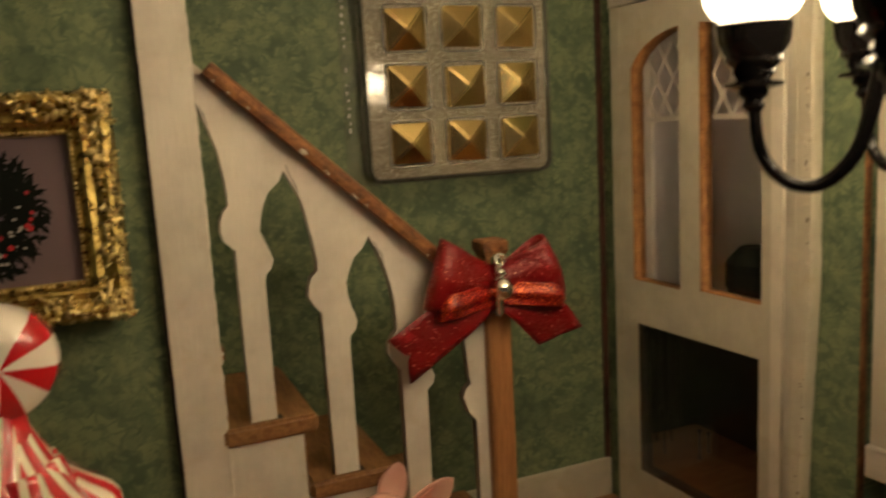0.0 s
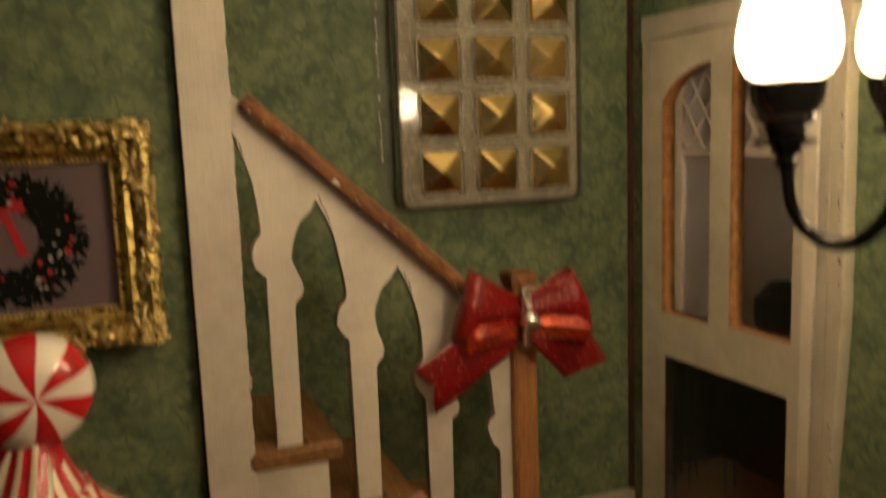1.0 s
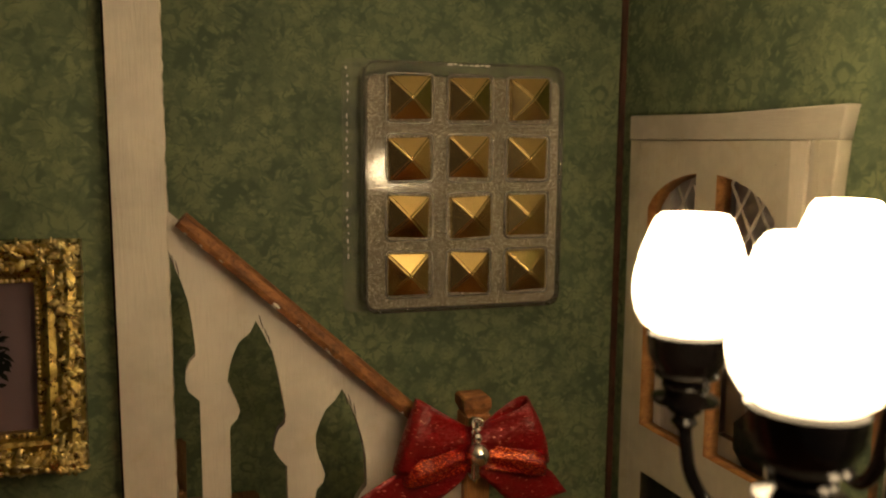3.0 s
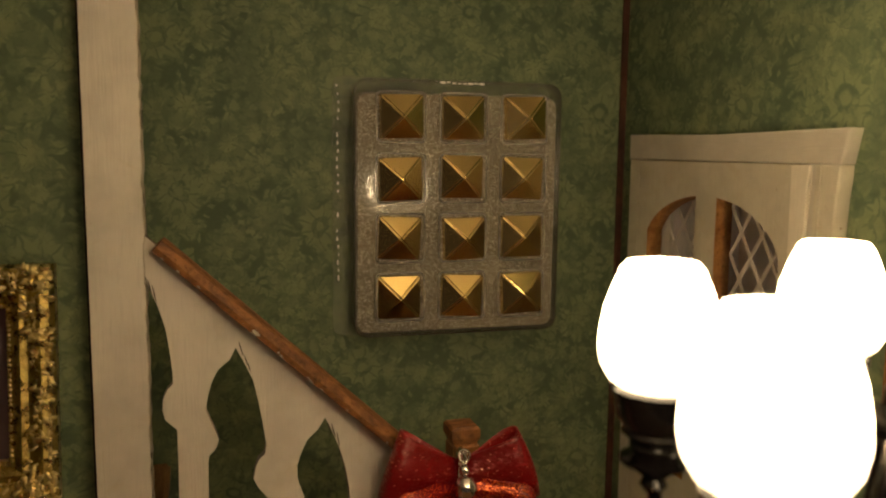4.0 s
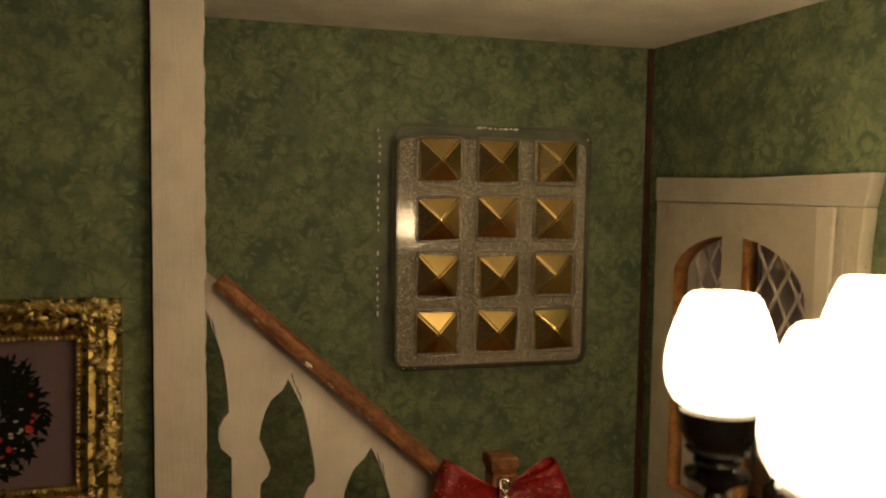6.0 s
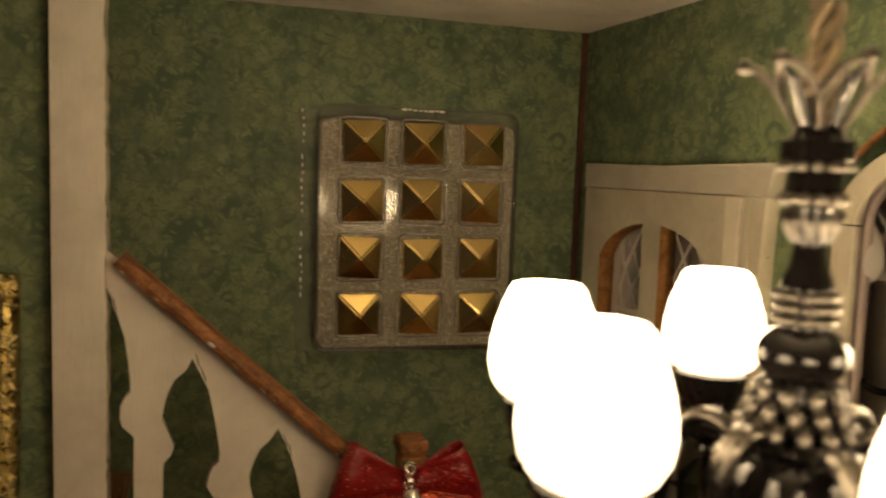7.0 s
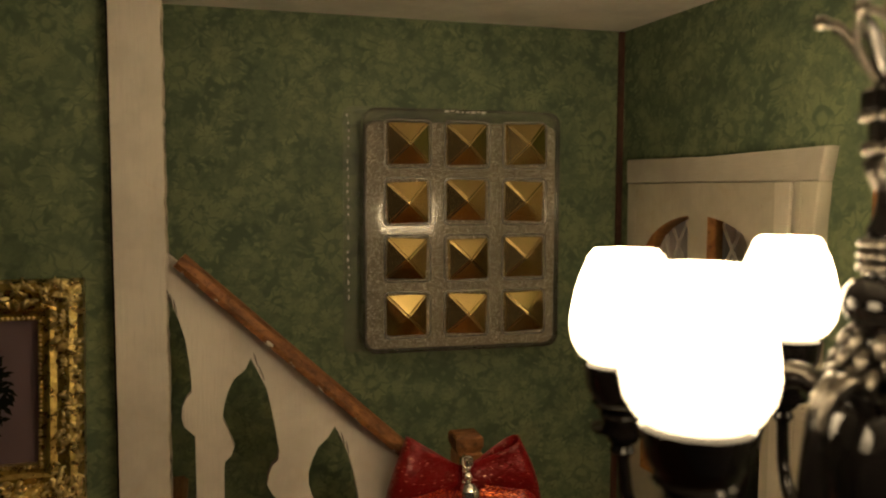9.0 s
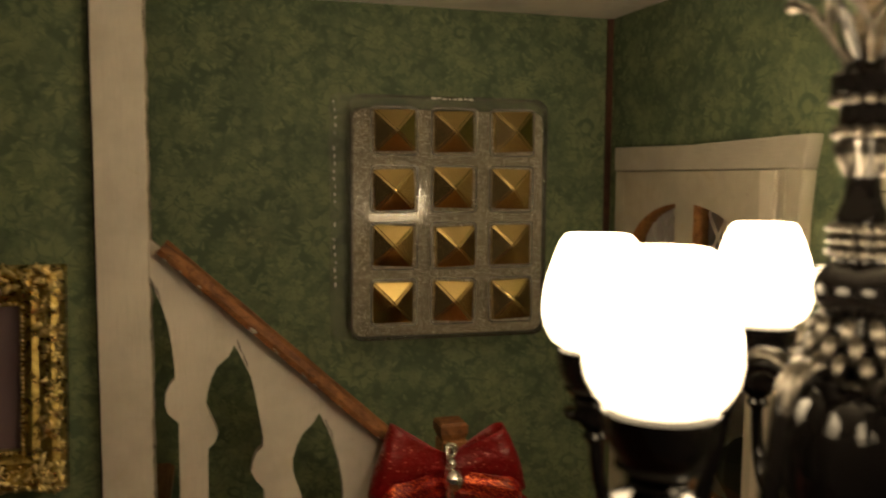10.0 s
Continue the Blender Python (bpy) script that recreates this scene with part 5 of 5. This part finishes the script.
def build_candy_tree():
    tree = thing("candy_tree", (-2.05, 15.0, 0), "red and white striped peppermint candy tree standing on the floor", "ornament")
    # tiers of drooping lobes, each one a striped tongue
    tiers = [(10.45, 8.30, 0.26, 2.00, 6, 0.66, 0.28, 10), (9.40, 7.70, 0.75, 2.16, 7, 0.66, 0.28, -16), (8.7, 6.9, 0.95, 2.36, 8, 0.66, 0.30, 8), (7.7, 5.7, 1.1, 2.55, 8, 0.72, 0.32, -8),
             (6.4, 4.2, 1.3, 2.75, 9, 0.74, 0.34, 5), (4.8, 2.5, 1.45, 2.95, 10, 0.76, 0.36, 0), (3.2, 0.62, 1.6, 3.15, 10, 0.80, 0.38, 14)]
    rnd = random.Random(31)
    for zt, zb, r0, r1, count, wide, thick, turn in tiers:
        first = None
        for n in range(count):
            if first is None:
                ob = first = part("lobe", candy_lobe(r0, zt, r1, zb, wide, thick), CANDY, tree, "striped drooping lobe", smooth=True)
            else:
                ob = new("lobe", first.data)
                ob.parent = tree
            ob.matrix_basis = pose(0, 0, rnd.uniform(-0.06, 0.06) * CM, 0, rnd.uniform(-2, 2), turn + 360 * n / count + rnd.uniform(-4, 4))
    part("trunk", lathe([(1.2, 0.0), (1.2, 0.3), (1.3, 3.0), (0.95, 7.5), (0.55, 9.4), (0.40, 10.3)], 24), RED_CANDY, tree, "glossy red core", smooth=True)
    bm = lathe([(0.30, -0.62), (0.66, -0.56), (0.90, -0.36), (1.04, 0.0), (0.90, 0.36), (0.66, 0.56), (0.30, 0.62)], 40)
    bmesh.ops.rotate(bm, verts=bm.verts, matrix=Matrix.Rotation(radians(90), 3, "X"))
    mint = part("mint", bm, MINT, tree, "round peppermint sweet", smooth=True)
    mint.matrix_basis = pose(0.02 * CM, 0, 11.2 * CM, 0, 0, 12)


build_candy_tree()


# ---- toy fawn below the stairs ----
def build_fawn():
    """A plain glazed figurine of a seated fawn, one mesh."""
    k = Mat("pink_glaze")
    n = k.noise(0.7, 3.0)
    sep = k.node("ShaderNodeSeparateXYZ")
    k.link(k.co, sep.inputs[0])
    skin = k.mix(k.ramp(n, 0.35, 0.7), (0.64, 0.34, 0.28), (0.70, 0.44, 0.37))
    skin = k.mix(k.ramp(sep.outputs[0], -0.35, -1.35), skin, (0.78, 0.64, 0.56))
    pink = k.done(skin, 0.20, Coat_Weight=0.6, Coat_Roughness=0.08)
    white = Mat("cream_glaze").done((0.72, 0.54, 0.46), 0.25)
    inner = Mat("deep_pink_glaze").done((0.60, 0.24, 0.19), 0.3)
    dark = Mat("black_glaze").done((0.01, 0.008, 0.008), 0.08)
    bm = bmesh.new()

    def blob(r, at, squash, turn=(0, 0, 0), slot=0, seg=20):
        was = set(bm.faces)
        ball(r, at, bm, seg, squash, Euler([radians(v) for v in turn]).to_matrix().to_4x4())
        for f in bm.faces:
            if f not in was:
                f.material_index = slot

    blob(1.15, (0.7, 0.1, 1.10), (1.15, 0.85, 0.95))            # body
    blob(0.75, (0.45, 0.0, 2.5), (0.75, 0.75, 1.7), (0, -10, 0))
    # skull and muzzle: one tapering form, pale at the nose
    spine = spline([(0.62, 0.10, 4.36), (0.36, 0.06, 4.44), (0.0, 0.0, 4.50), (-0.40, -0.12, 4.44), (-0.86, -0.28, 4.24), (-1.28, -0.42, 4.00), (-1.52, -0.50, 3.86), (-1.60, -0.53, 3.81)], 3)
    girth = np.interp(np.linspace(0, 1, len(spine)), [0, 0.10, 0.26, 0.42, 0.58, 0.76, 0.90, 1.0], [0.22, 0.62, 0.86, 0.84, 0.66, 0.46, 0.34, 0.15]).tolist()
    was = set(bm.faces)
    tube([tuple(p) for p in spine], girth, bm, 22)
    for f in bm.faces:
        if f not in was:
            f.material_index = 0
    blob(0.11, (-1.62, -0.60, 3.88), (1, 1, 0.8), (0, 0, 0), 2, 10)
    blob(0.185, (-0.26, -0.83, 4.58), (1.05, 0.5, 1.15), (0, 30, 0), 2, 14)
    blob(0.03, (-0.20, -0.93, 4.72), (1, 1, 1), (0, 0, 0), 1, 8)
    blob(0.42, (-0.45, -0.1, 0.42), (0.8, 0.8, 1.0))
    blob(0.42, (-0.35, -0.7, 0.42), (0.9, 0.8, 1.0))
    blob(0.36, (2.02, 0.15, 3.30), (0.75, 0.6, 1.7), (0, 12, 0))    # tail
    blob(0.75, (1.55, 0.1, 2.35), (1.0, 0.9, 1.45))
    # broad pointed ears, cupped, deeper pink inside
    def ear(foot, tip, half, cup, slot, grow):
        foot, tip = Vector(foot), Vector(tip)
        along = tip - foot
        side = along.cross(Vector((0, -1, 0))).normalized()
        rows = []
        for i in range(13):
            t = i / 12
            w = half * grow * math.sin(math.pi * min(1.0, 0.22 + 0.78 * t)) ** 0.62
            row = []
            for j in range(9):
                f = j / 4 - 1
                row.append(foot + along * t * (0.5 + 0.5 * grow) + side * f * w + Vector((0, -1, 0)) * (cup * f * f + (0.05 if slot == 3 else 0)) * math.sin(math.pi * min(1, t + 0.15)))
            rows.append(row)
        was = set(bm.faces)
        sheet(rows, 0.07 if slot == 0 else 0.02, bm)
        for f in bm.faces:
            if f not in was:
                f.material_index = slot

    ear((0.26, 0.30, 4.95), (0.58, 0.32, 6.04), 0.40, -0.10, 0, 1.0)
    ear((0.58, -0.05, 4.60), (1.86, -0.28, 5.52), 0.46, 0.16, 0, 1.0)
    ear((0.62, -0.07, 4.63), (1.86, -0.30, 5.52), 0.46, 0.16, 3, 0.74)
    ob = part("fawn_figurine", bm, [pink, white, dark, inner], None, "", smooth=True)
    ob.matrix_world = pose(5.75 * CM, 18.85 * CM, 0, 0, 0, 0)
    tagged(ob, "small pink glazed fawn figurine beside the stair foot", "figurine")
    # gold hanging cord and red ribbon round its neck
    bm = bmesh.new()
    tube([(0.45 + 0.66 * math.cos(a), 0.62 * math.sin(a), 3.28 + 0.16 * math.cos(a)) for a in np.linspace(0, 6.283, 30)], 0.09, bm, 8)
    red = Mat("red_satin").done((0.50, 0.012, 0.014), 0.35)
    collar = part("neck_ribbon", bm, red, None, "", smooth=True)
    collar.matrix_world = pose(5.75 * CM, 18.85 * CM, 0)
    tagged(collar, "red satin ribbon tied round the fawn's neck", "ribbon")
    pts = [(0.5, -0.72, 4.1), (1.19, -0.75, 4.60), (1.98, -0.65, 4.45), (2.54, -0.45, 4.2), (2.95, -0.15, 3.64), (2.88, 0.05, 3.19), (2.5, -0.45, 3.5), (1.54, -0.65, 3.86), (0.62, -0.85, 4.05)]
    path = spline(pts, 15)
    bm = lumps([(0.058, tuple(p), (1, 1, 1), None) for p in path[::2]], 6)
    tube([tuple(p) for p in path], 0.018, bm, 6)
    cord = part("gold_cord", bm, GOLD_WIRE, None, "", smooth=True)
    cord.matrix_world = pose(5.75 * CM, 18.85 * CM, 0)
    tagged(cord, "beaded gold hanging cord looped from the figurine", "cord")


build_fawn()
